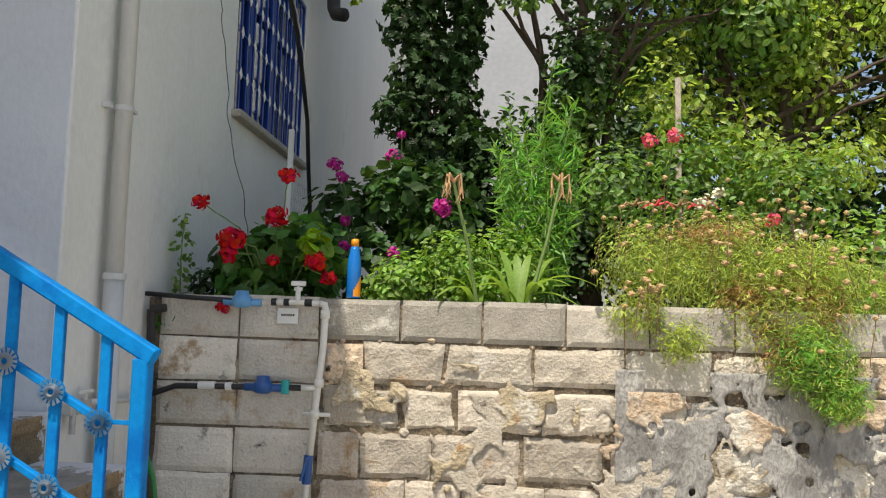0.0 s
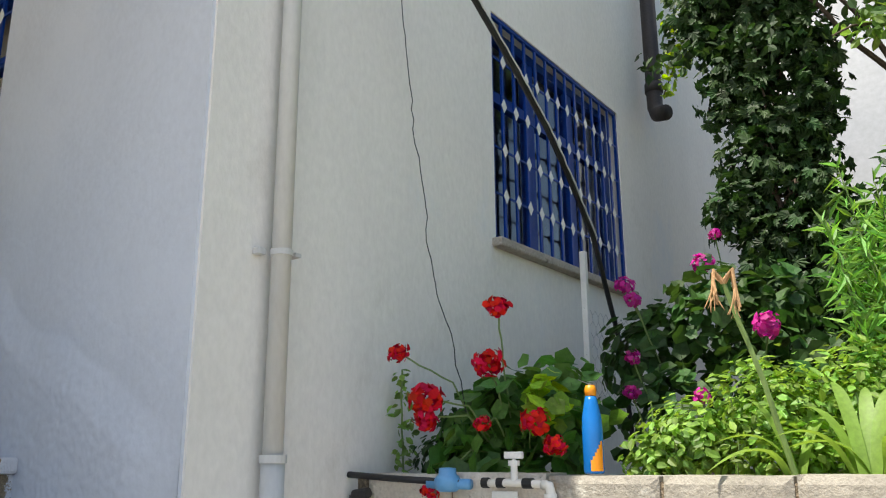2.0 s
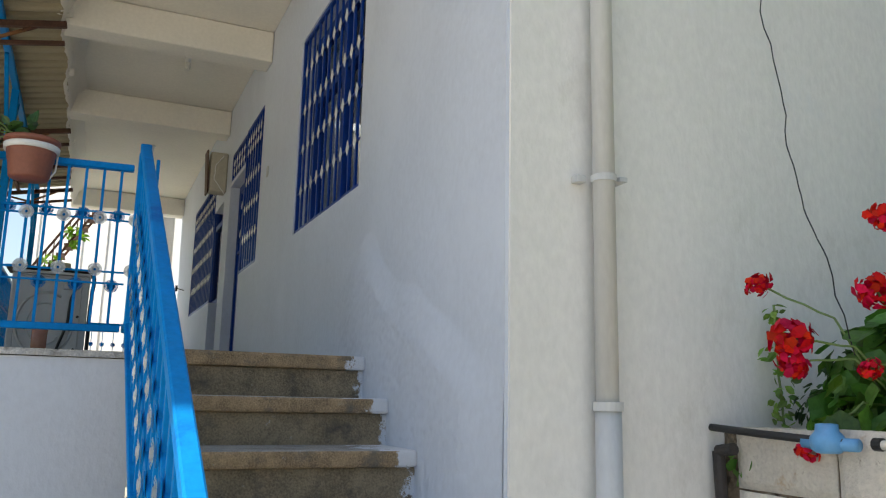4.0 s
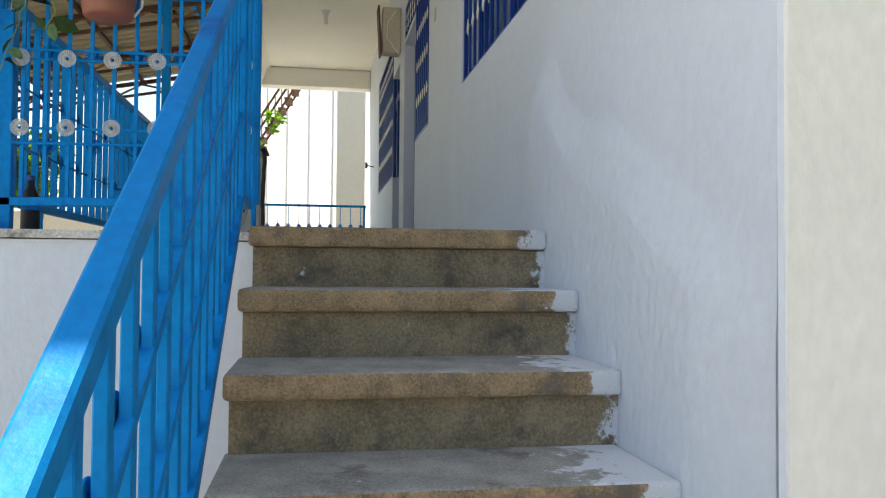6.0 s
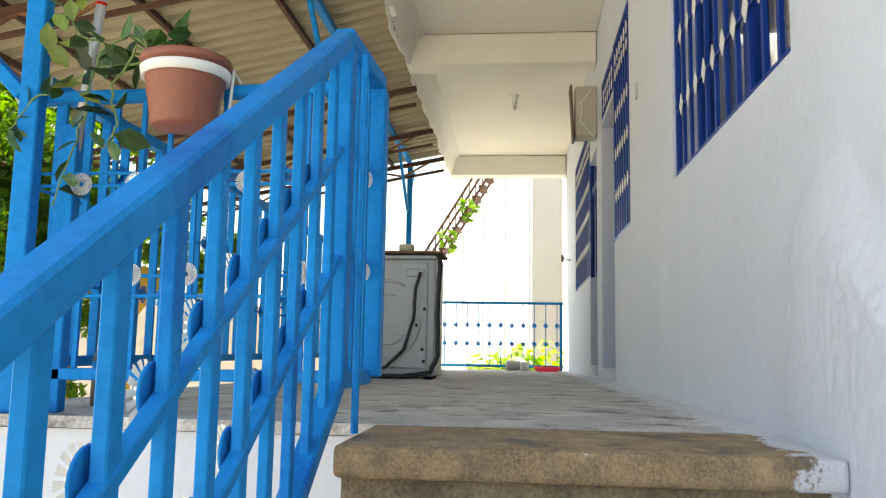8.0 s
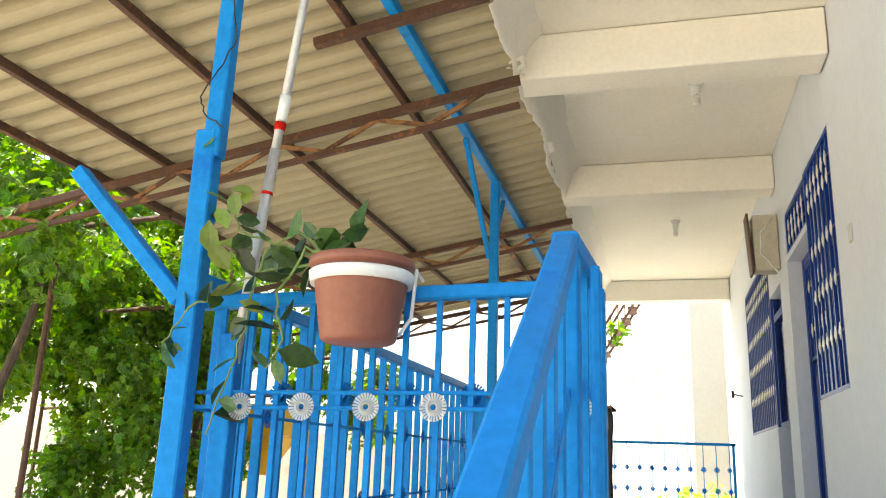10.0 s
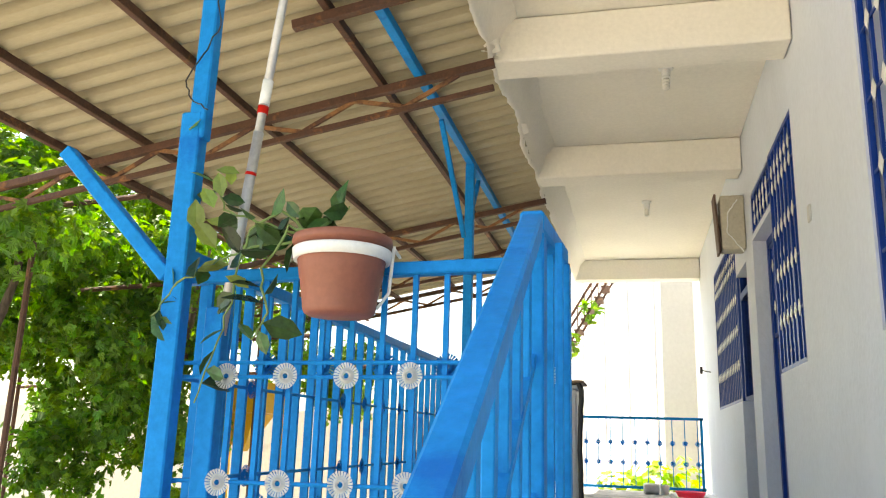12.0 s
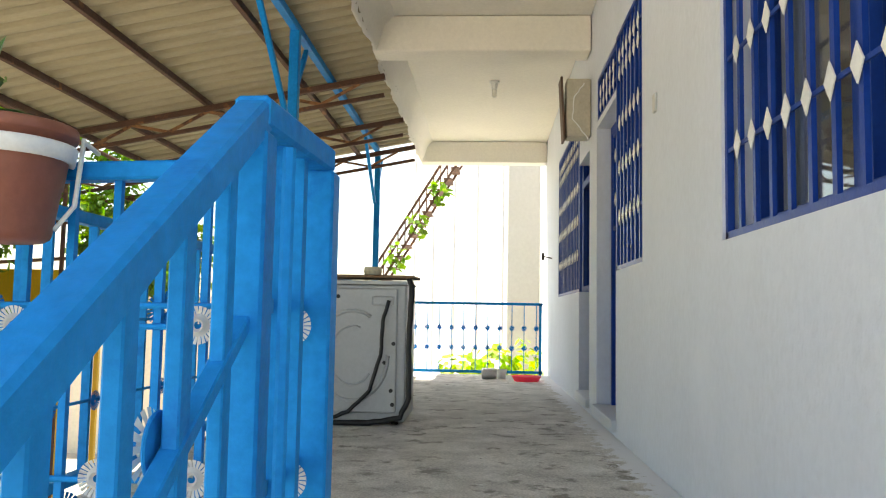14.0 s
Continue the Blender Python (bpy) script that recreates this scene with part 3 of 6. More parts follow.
for f in (0.315, 0.63):
    bm = bmesh.new()
    first = Vector((TOP0.x - 0.116, stair_y(TOP0.x - 0.116), stair_z(TOP0.x - 0.116) - DROP * f))
    bar(bm, first, TOP1 - Vector((0.005, 0, DROP * f)), 0.022, 0.018, bevel=0.002)
    bar(bm, first, (TOP0.x - 0.02, TOP0.y, first.z), 0.010, 0.010)
    bar(bm, TOP1 - Vector((0, 0, DROP * f)), (XE, TOP1.y, TOP1.z - DROP * f), 0.012, 0.02)
    part("cross_rail", bm, M_BLUE, rail)
for a, w in ((TOP0.x - 0.02, 0.042), (TOP1.x + 0.01, 0.05), (XE - 0.02, 0.055)):
    bm = bmesh.new()
    top = min(stair_z(a), TOP1.z) - 0.02
    low = max(GROUND + 0.1, FLOOR - RISE * (math.floor((a - NOSE) / TREAD) + 1)) if a > NOSE else FLOOR
    bar(bm, (a, stair_y(a), low if a > -1 else top - DROP + 0.02), (a, stair_y(a), top), w, w, up=(1, 0, 0), bevel=0.004)
    part("post", bm, M_BLUE, rail)
x, k = TOP0.x - 0.116, 0
while x > TOP1.x + 0.06:
    bm = bmesh.new()
    bar(bm, (x, stair_y(x), stair_z(x) - DROP), (x, stair_y(x), stair_z(x) - 0.02), 0.028, 0.017, up=(0, 1, 0), bevel=0.002)
    part("baluster", bm, M_BLUE, rail)
    for j, f in enumerate((0.315, 0.63)):
        if x > TOP1.x + 0.2:
            piece("rosette", ROS_S, Matrix.Translation((x, stair_y(x) - 0.019, stair_z(x) - DROP * f)) @ Matrix.Rotation(math.pi, 4, "Z"), rail, "white fluted metal rosette")
            piece("rosette_back", ROS_BACK, Matrix.Translation((x, stair_y(x) - 0.0165, stair_z(x) - DROP * f)), rail)
    x -= 0.1265
    k += 1
for x in (-3.04, -3.13):
    bm = bmesh.new()
    bar(bm, (x, stair_y(x), TOP1.z - DROP), (x, stair_y(x), TOP1.z - 0.02), 0.024, 0.016, up=(0, 1, 0))
    part("baluster", bm, M_BLUE, rail)
bm = bmesh.new()
tube(bm, ((-2.90, YR + 0.035, FLOOR), (-2.90, YR + 0.035, TOP1.z - 0.05)), 0.008, 6)
part("rod", bm, M_BLUE, rail, "thin blue steel rod")

# end railing of the veranda
Y0, Y1 = YF, TOP1.y - 0.03
endrail = thing("end_railing", (XE, 1.9, FLOOR), "blue steel veranda railing with two rows of white rosettes", "railing")
bm = bmesh.new()
bar(bm, (XE, Y0 - 0.01, 2.602), (XE, Y1, 2.623), 0.04, 0.03, bevel=0.004)
part("top_rail", bm, M_BLUE, endrail)
bm = bmesh.new()
bar(bm, (XE, Y0, 1.872), (XE, Y1, 1.88), 0.04, 0.03, bevel=0.003)
part("bottom_rail", bm, M_BLUE, endrail)
for z in (2.395, 2.362, 2.124, 2.072):
    bm = bmesh.new()
    tube(bm, ((XE + 0.012, Y0, z), (XE + 0.012, Y1, z + 0.008)), 0.005, 6)
    part("cross_rod", bm, M_BLUE, endrail)
for y in (1.577,):
    bm = bmesh.new()
    bar(bm, (XE, y, FLOOR), (XE, y, 2.53), 0.04, 0.048, up=(0, 1, 0), bevel=0.003)
    part("stub_post", bm, M_BLUE, endrail)
for k in range(15):
    y = 1.554 + 0.0741 * k
    if y > Y1 - 0.01:
        break
    bm = bmesh.new()
    bar(bm, (XE, y, 1.88), (XE, y, 2.61), 0.012, 0.012, up=(0, 1, 0))
    part("baluster", bm, M_BLUE, endrail)
for k in range(6):
    for z, zb in ((2.364 + 0.002 * k, 2.395), (2.125 + 0.003 * k, 2.072)):
        piece("rosette", ROS_W, Matrix.Translation((XE + 0.020, 1.628 + 0.1482 * k, z)) @ Matrix.Rotation(radians(-90), 4, "Z"), endrail, "white fluted metal rosette")
        piece("rosette", ROS_B, Matrix.Translation((XE - 0.012, 1.554 + 0.1482 * k, zb)) @ Matrix.Rotation(radians(90), 4, "Z"), endrail)

# front railing of the veranda
frontrail = thing("front_railing", (-7.0, YF, FLOOR), "blue steel picket railing along the veranda edge", "railing")
for name, z, w in (("top_rail", 2.66, 0.036), ("bottom_rail", 1.90, 0.03)):
    bm = bmesh.new()
    bar(bm, (XE, YF, z), (-10.8, YF, z), 0.04, w, bevel=0.003)
    part(name, bm, M_BLUE, frontrail)
for z in (2.36, 2.12):
    bm = bmesh.new()
    tube(bm, ((XE, YF + 0.012, z), (-10.8, YF + 0.012, z)), 0.005, 6)
    part("cross_rod", bm, M_BLUE, frontrail)
pk = bmesh.new()
bar(pk, (0, 0, 1.90), (0, 0, 2.65), 0.014, 0.026, up=(0, 1, 0))
pk = mesh_of("baluster", pk, M_BLUE)
for k in range(60):
    x = XE - 0.12 - 0.125 * k
    piece("baluster", pk, Matrix.Translation((x, YF, 0)), frontrail)
    if k % 2 == 0:
        for z in (2.36, 2.12):
            piece("rosette", ROS_B, Matrix.Translation((x, YF + 0.02, z)), frontrail)
for k in range(4):
    bm = bmesh.new()
    bar(bm, (-3.9 - 2.2 * k, YF, FLOOR), (-3.9 - 2.2 * k, YF, 1.90), 0.025, 0.025)
    part("foot", bm, M_BLUE, frontrail)

# roof posts, beam and braces
frame_blue = thing("roof_frame", (-6.6, YF, FLOOR), "blue painted steel posts and long beam carrying the shade roof", "roof frame")
bm = bmesh.new()
bar(bm, (XE + 0.045, 1.485, FLOOR), (XE + 0.045, 1.488, 3.02), 0.044, 0.055, up=(0, 1, 0), bevel=0.004)
bar(bm, (XE + 0.045, 1.503, 2.95), (XE + 0.045, 1.515, 4.05), 0.04, 0.045, up=(0, 1, 0), bevel=0.004)
part("post", bm, M_BLUE, frame_blue)
for x in (-6.73, -10.5):
    bm = bmesh.new()
    bar(bm, (x, YF, FLOOR), (x, YF, 4.12), 0.06, 0.06, up=(1, 0, 0), bevel=0.004)
    part("post", bm, M_BLUE, frame_blue)
    for d in (-1, 1):
        bm = bmesh.new()
        bar(bm, (x + (0.17 if d > 0 else 0.02) * d, YF, 3.55 if d > 0 else 3.75), (x + (0.9 if d > 0 else 0.3) * d, YF, 4.09), 0.03, 0.03, bevel=0.003)
        part("strut", bm, M_BLUE, frame_blue)
bm = bmesh.new()
bar(bm, (XE + 0.4, YF, 4.14), (-10.45, YF, 4.14), 0.05, 0.05, bevel=0.004)
part("beam", bm, M_BLUE, frame_blue)
bm = bmesh.new()
bar(bm, (XE + 0.045, 1.46, 2.60), (XE + 0.045, 1.125, 2.94), 0.035, 0.04, up=(1, 0, 0), bevel=0.003)
part("brace", bm, M_BLUE, frame_blue)
bm = bmesh.new()
tube(bm, wavy(((XE + 0.07, 1.535, 3.02), (XE + 0.08, 1.49, 3.05), (XE + 0.078, 1.47, 3.10), (XE + 0.076, 1.51, 3.17), (XE + 0.07, 1.548, 3.25), (XE + 0.075, 1.53, 3.36), (XE + 0.075, 1.49, 3.42), (XE + 0.07, 1.55, 3.6), (XE + 0.07, 1.5, 3.9)), 0.003, 5, 4), 0.002, 5)
part("cable", bm, M_BLACK, frame_blue, "thin black cable wound round the post")



def pole_at(z):
    return (XE, 1.592 + 0.106 * (z - 2.5), z)


pole = thing("pole", pole_at(2.45), "grey and white metal pole rising from the railing's stub post", "pole")
for name, z0, z1, r, m, lab in (("lower_pole", 2.45, 2.98, 0.0135, M_GALV, ""), ("upper_pole", 2.97, 4.0, 0.0115, M_GALV, ""), ("sleeve", 3.055, 3.12, 0.0142, M_WHITE, "white sleeve"),
                                ("tape", 3.03, 3.05, 0.0143, M_RED, "red tape ring"), ("tape", 2.865, 2.873, 0.0142, M_RED, "red tape ring")):
    bm = bmesh.new()
    tube(bm, (pole_at(z0), pole_at(z1)), r, 12)
    part(name, bm, m, pole, lab, smooth=True)

# shade roof
SLOPE = 0.187


def roof_z(y):
    return 4.20 - (1.89 - y) * SLOPE


shade = thing("shade_roof", (-6, 0, 4.0), "corrugated fibre-cement shade roof on rusty brown trusses", "roof")
wave, y0, y1 = 0.15, -0.62, 1.86
xs = np.arange(-10.6, -1.9, wave / 14)
vs, fs = [], []
for i, x in enumerate(xs):
    u = abs((x / wave) % 1.0 - 0.5) * wave
    h = 0.030 * (1 + math.cos(math.pi * min(1.0, u / 0.040))) - 0.012 * math.cos(math.pi * (wave / 2 - u) / (wave / 2)) - 0.030
    for y in (y0, y1):
        for dz in (0.0, 0.008):
            vs.append((float(x), y, roof_z(y) + 0.090 + h + dz))
for i in range(len(xs) - 1):
    a, b = 4 * i, 4 * i + 4
    fs += [(a, b, b + 2, a + 2), (a + 1, a + 3, b + 3, b + 1), (a, a + 1, b + 1, b), (a + 2, b + 2, b + 3, a + 3)]
me = bpy.data.meshes.new("sheet")
me.from_pydata(vs, [], fs)
me.materials.append(M_ROOF)
piece("sheet", me, Matrix(), shade)
for y in (-0.55, -0.15, 0.52, 1.26):
    bm = bmesh.new()
    bar(bm, (-1.95, y, roof_z(y) + 0.022), (-10.55, y, roof_z(y) + 0.022), 0.035, 0.045, bevel=0.003)
    part("purlin", bm, M_RUST, shade)
for x in (-2.3, -4.5, -5.3, -7.85, -9.2, -10.4):
    lo, hi = (-1.6, 1.88)
    deep = x not in (-4.5,)
    bm = bmesh.new()
    bar(bm, (x, lo if deep else 1.1, roof_z(lo if deep else 1.1) - 0.03), (x, hi, roof_z(hi) - 0.03), 0.042, 0.045, bevel=0.003)
    part("top_chord", bm, M_RUST, shade)
    if not deep:
        continue
    bm = bmesh.new()
    bar(bm, (x, lo, roof_z(lo) - 0.17), (x, hi, roof_z(hi) - 0.17), 0.03, 0.03, bevel=0.002)
    part("bottom_chord", bm, M_RUST, shade)
    y = lo + 0.1
    k = 0
    while y + 0.30 < hi:
        a, b = (0.05, 0.155) if k % 2 else (0.155, 0.05)
        bm = bmesh.new()
        bar(bm, (x, y, roof_z(y) - a), (x, y + 0.29, roof_z(y + 0.29) - b), 0.016, 0.022)
        part("web", bm, M_RUSTL, shade, "orange rusted web bar")
        y += 0.29
        k += 1


def patch(name, P, u0, u1, v0, v1, cell, thr, seed, material, parent, lift, label, fade=None):
    """A ragged smear of plaster on a surface: cells of a grid kept where a noise is high, with a raised uneven face."""
    bm = bmesh.new()
    nu, nv = int((u1 - u0) / cell), int((v1 - v0) / cell)
    grid = {}
    keep = set()
    for i in range(nu):
        for k in range(nv):
            u, v = u0 + cell * i, v0 + cell * k
            q = Vector((u * 3.3, v * 3.3, seed))
            val = noise.noise(q) + 0.5 * noise.noise(q * 2.6) + 0.3 * noise.noise(q * 6.3) + (fade(u, v) if fade else 0)
            if val > thr:
                keep.add((i, k))
    for i, k in keep:
        c = []
        for a, b in ((0, 0), (1, 0), (1, 1), (0, 1)):
            key = (i + a, k + b)
            if key not in grid:
                u, v = u0 + cell * key[0], v0 + cell * key[1]
                inner = all((key[0] - s, key[1] - t) in keep for s in (0, 1) for t in (0, 1))
                q = Vector((u * 17, v * 17, seed))
                jx, jy = (0, 0) if inner else (0.6 * cell * noise.noise(q * 1.7), 0.6 * cell * noise.noise(q * 1.7 + Vector((5, 5, 5))))
                grid[key] = bm.verts.new(P(u + jx, v + jy, lift * (1 + 0.5 * noise.noise(q)) if inner else -0.004))
            c.append(grid[key])
        bm.faces.new(c)
    rim = [v for v in bm.verts if v.is_boundary]
    for _ in range(5):
        bmesh.ops.smooth_vert(bm, verts=rim, factor=0.5, use_axis_x=True, use_axis_y=True, use_axis_z=True)
    return part(name, bm, material, parent, label, smooth=True)


patch("plaster_remnant", lambda u, v, d: (u, v, roof_z(v) + 0.050 - d), -9.4, -4.2, 1.5, 1.93, 0.012, 0.62, 3, M_SOFFIT, shade, 0.006, "white plaster smeared along the sheet's edge",
      lambda u, v: 2.4 * (v - 1.80))

# ---- windows, grilles and doors ----
def on_south(u, d, z):
    return Vector((u, YA - d, z))


def on_east(u, d, z):
    return Vector((XB + 0.012 + d, u, z))


def wbar(bm, P, a, b, w, t, d, bevel=0.0):
    """A flat bar on a wall face from a to b (along the wall, height): w wide, t deep, its middle d in front of the face."""
    n = P(0, 1, 0) - P(0, 0, 0)
    A, B = P(a[0], d, a[1]), P(b[0], d, b[1])
    return bar(bm, A, B, w, t, up=n, bevel=bevel)


dia = bmesh.new()
f = [dia.verts.new((x, y, z)) for y in (-0.0015, 0.0015) for x, z in ((0, 0.043), (0.029, 0), (0, -0.043), (-0.029, 0))]
dia.faces.new(f[:4]), dia.faces.new(f[4:][::-1])
for k in range(4):
    dia.faces.new((f[k], f[(k + 1) % 4], f[4 + (k + 1) % 4], f[4 + k]))
DIA = mesh_of("diamond", dia, M_WHITE)


def grille(P, turn, u0, u1, z0, z1, n, rows, label, d=-0.02, named="window_grille", parent=None):
    g = parent or thing(named, tuple(P((u0 + u1) / 2, d, z0)), label, "window grille", "window grilles")
    bm = bmesh.new()
    for a, b in (((u0, z0 + 0.012), (u1, z0 + 0.012)), ((u0, z1 - 0.012), (u1, z1 - 0.012)), ((u0 + 0.012, z0), (u0 + 0.012, z1)), ((u1 - 0.012, z0), (u1 - 0.012, z1))):
        wbar(bm, P, a, b, 0.024, 0.02, d)
    part("frame", bm, M_NAVY, g)
    step = (u1 - u0) / (n + 1)
    for i in range(n):
        u = u0 + step * (i + 1)
        bm = bmesh.new()
        wbar(bm, P, (u, z0 + 0.02), (u, z1 - 0.02), 0.022, 0.012, d)
        part("bar", bm, M_NAVY, g)
    for f in rows:
        z = z0 + (z1 - z0) * f
        bm = bmesh.new()
        wbar(bm, P, (u0 + 0.02, z), (u1 - 0.02, z), 0.012, 0.006, d + 0.004)
        part("cross_bar", bm, M_NAVY, g)
        for i in range(n):
            piece("diamond", DIA, Matrix.Translation(P(u0 + step * (i + 1), d + 0.012, z)) @ Matrix.Rotation(turn, 4, "Z"), g, "white diamond plate")
    return g


def window(name, P, u0, u1, z0, z1, splits, label, transom=0.68, d=-0.13):
    w = thing(name, tuple(P((u0 + u1) / 2, d, z0)), label, "window", kind="structure")
    bm = bmesh.new()
    for a, b in (((u0, z0 + 0.03), (u1, z0 + 0.03)), ((u0, z1 - 0.03), (u1, z1 - 0.03)), ((u0 + 0.03, z0 + 0.06), (u0 + 0.03, z1 - 0.06)), ((u1 - 0.03, z0 + 0.06), (u1 - 0.03, z1 - 0.06))):
        wbar(bm, P, a, b, 0.06, 0.07, d)
    zt = z0 + (z1 - z0) * transom
    wbar(bm, P, (u0 + 0.06, zt), (u1 - 0.06, zt), 0.06, 0.06, d)
    us = [u0 + 0.06 + (u1 - u0 - 0.12) * k / splits for k in range(splits + 1)]
    for u in us[1:-1]:
        wbar(bm, P, (u, z0 + 0.06), (u, z1 - 0.06), 0.09, 0.058, d)
    part("window_frame", bm, M_NAVY, w)
    for a, b in zip(us, us[1:]):
        for lo, hi in ((z0 + 0.06, zt - 0.03), (zt + 0.03, z1 - 0.06)):
            bm = bmesh.new()
            wbar(bm, P, ((a + b) / 2, lo), ((a + b) / 2, hi), b - a - 0.02, 0.006, d)
            part("pane", bm, M_GLASS, w).visible_shadow = False
    return w


window("window_1", on_east, *WIN_B, 3, "blue framed garden window with dark panes")
bm = bmesh.new()
box(bm, XB - 0.1, WIN_B[0] - 0.04, WIN_B[2] - 0.052, XB + 0.075, WIN_B[1] + 0.05, WIN_B[2] - 0.002, 0.01)
part("window_sill", bm, mat("weathered_sill", (0.42, 0.38, 0.33), 0.9, var=0.25, scale=7, fine=70, bump=0.6, stain=(0.22, 0.19, 0.16), stain_at=0.58, stain_scale=9),
     None, "weathered grey stone window sill", category="sill", kind="structure")
grille(on_east, radians(90), *WIN_B, 12, (0.2, 0.4, 0.6, 0.8), "dark blue steel window grille with rows of white diamonds")
window("window_2", on_south, *WIN_A, 2, "blue framed window above the stairs with dark panes")
grille(on_south, 0, *WIN_A, 10, (0.2, 0.41, 0.61, 0.81), "dark blue steel window grille above the stairs with white diamonds")
ROWS5 = (0.215, 0.42, 0.61, 0.82, 0.895)
window("window_3", on_south, *WIN_C, 1, "blue framed window beside the veranda door")
grille(on_south, 0, *WIN_C, 6, ROWS5, "dark blue steel grille of the window beside the first door", d=-0.012)
grille(on_south, 0, *TRANS_C, 5, (0.3, 0.62), "dark blue steel grille over the first door", d=-0.016)
window("window_4", on_south, *WIN_D, 3, "wide blue framed window at the far end of the veranda")
grille(on_south, 0, *WIN_D, 14, ROWS5, "dark blue steel grille of the wide veranda window", d=-0.012)
for name, (a, b, z0, z1) in (("door_1", DOOR_C), ("door_2", DOOR_D)):
    dr = thing(name, (a, YA + 0.12, z0), "closed dark blue metal door with a barred upper half", "door", kind="structure")
    bm = bmesh.new()
    for q, r in (((a + 0.025, z0), (a + 0.025, z1)), ((b - 0.025, z0), (b - 0.025, z1)), ((a + 0.05, z1 - 0.025), (b - 0.05, z1 - 0.025))):
        wbar(bm, on_south, q, r, 0.05, 0.08, -0.13)
    part("door_frame", bm, M_NAVY, dr)
    bm = bmesh.new()
    mid = z0 + 1.165
    box(bm, a + 0.05, YA + 0.11, z0 + 0.07, b - 0.05, YA + 0.15, mid, 0.006)
    for k in range(3):
        box(bm, a + 0.12 + k * (b - a - 0.2) / 3, YA + 0.10, z0 + 0.15, a + 0.10 + (k + 0.86) * (b - a - 0.2) / 3, YA + 0.112, mid - 0.1, 0.005)
    part("panel", bm, M_NAVY, dr)
    bm = bmesh.new()
    wbar(bm, on_south, ((a + b) / 2, mid + 0.01), ((a + b) / 2, z1 - 0.05), b - a - 0.1, 0.006, -0.145)
    part("pane", bm, M_GLASS, dr).visible_shadow = False
    grille(on_south, 0, a + 0.05, b - 0.05, mid + 0.004, z1 - 0.052, 5, (0.3, 0.75), "", d=-0.105, parent=dr)
    bm = bmesh.new()
    tube(bm, ((b - 0.1, YA + 0.10, z0 + 1.02), (b - 0.1, YA + 0.055, z0 + 1.02), (b - 0.2, YA + 0.05, z0 + 1.02)), 0.009, 8)
    part("handle", bm, M_GALV, dr, "bright metal door handle")
    bm = bmesh.new()
    box(bm, a - 0.02, YA - 0.03, z0 + 0.001, b + 0.02, YA + 0.2, z0 + 0.065, 0.008)
    part("threshold", bm, M_STEP, dr, "worn brown threshold")

# ---- wall fixtures ----
pipe = thing("downpipe", (XB + 0.06, 3.705, GROUND), "grey painted rainwater pipe clamped to the house corner", "downpipe")
bm = bmesh.new()
tube(bm, ((XB + 0.075, 3.692, GROUND), (XB + 0.075, 3.692, 1.58)), 0.041, 20)
part("lower_pipe", bm, M_PIPE, pipe, smooth=True)
bm = bmesh.new()
tube(bm, ((XB + 0.072, 3.692, 1.57), (XB + 0.072, 3.692, 6.1)), 0.036, 20)
part("upper_pipe", bm, M_PIPE, pipe, smooth=True)
for z in (0.72, 1.585, 3.98):
    bm = bmesh.new()
    tube(bm, ((XB + 0.075, 3.692, z - 0.014), (XB + 0.075, 3.692, z + 0.014)), 0.047, 20)
    part("joint_ring", bm, M_PIPE, pipe)
for z in (2.305, 4.6):
    bm = bmesh.new()
    tube(bm, ((XB + 0.072, 3.692, z - 0.011), (XB + 0.072, 3.692, z + 0.011)), 0.042, 20)
    box(bm, XB + 0.014, 3.605, z - 0.012, XB + 0.05, 3.64, z + 0.012, 0.003)
    box(bm, XB + 0.03, 3.735, z - 0.008, XB + 0.1, 3.765, z + 0.008, 0.002)
    part("clamp", bm, M_PIPE, pipe, "grey steel pipe clamp")
bm = bmesh.new()
tube(bm, wavy(((-1.42, 4.08, 6.2), (-1.30, 4.12, 4.4), (-1.22, 4.143, 3.37), (-1.205, 4.17, 3.1), (-1.185, 4.165, 2.89), (-1.15, 4.20, 2.6), (-1.135, 4.206, 2.374), (-1.10, 4.21, 2.2), (-1.053, 4.24, 2.04), (-1.03, 4.30, 1.75)), 0.006, 5, 3), 0.0022, 5)
part("wire", bm, M_BLACK, None, "thin dark wire hanging loosely down the wall", category="wire")
hose = thing("leaning_pole", (-1.17, 6.28, 1.45), "black pole slanting across the garden window with a cable on it", "pole")
bm = bmesh.new()
tube(bm, ((-1.17, 6.28, 1.45), (-1.15, 6.09, 2.22), (-1.13, 5.907, 2.474), (-1.10, 5.69, 2.753), (-1.07, 5.35, 3.01), (-1.05, 5.079, 3.19), (-1.04, 4.731, 3.39), (-1.03, 4.403, 3.56), (-1.05, 4.0, 3.80), (-1.2, 3.6, 4.6), (-1.46, 3.5, 6.1)), 0.015, 8)
part("shaft", bm, M_BLACK, hose)
bm = bmesh.new()
tube(bm, wavy(((-1.075, 5.69, 2.74), (-1.045, 5.35, 2.995), (-1.025, 5.079, 3.18), (-1.015, 4.731, 3.38), (-1.005, 4.403, 3.55), (-1.03, 4.0, 3.79)), 0.003, 8, 9), 0.0035, 5)
part("cable", bm, M_PIPE, hose, "pale cable along the pole")
bm = bmesh.new()
tube(bm, ((-1.36, 7.62, 6.8), (-1.36, 7.60, 4.45), (-1.35, 7.57, 4.28), (-1.31, 7.50, 4.19), (-1.22, 7.44, 4.16)), 0.062, 14)
tube(bm, ((-1.36, 7.60, 4.50), (-1.36, 7.60, 4.42)), 0.072, 14)
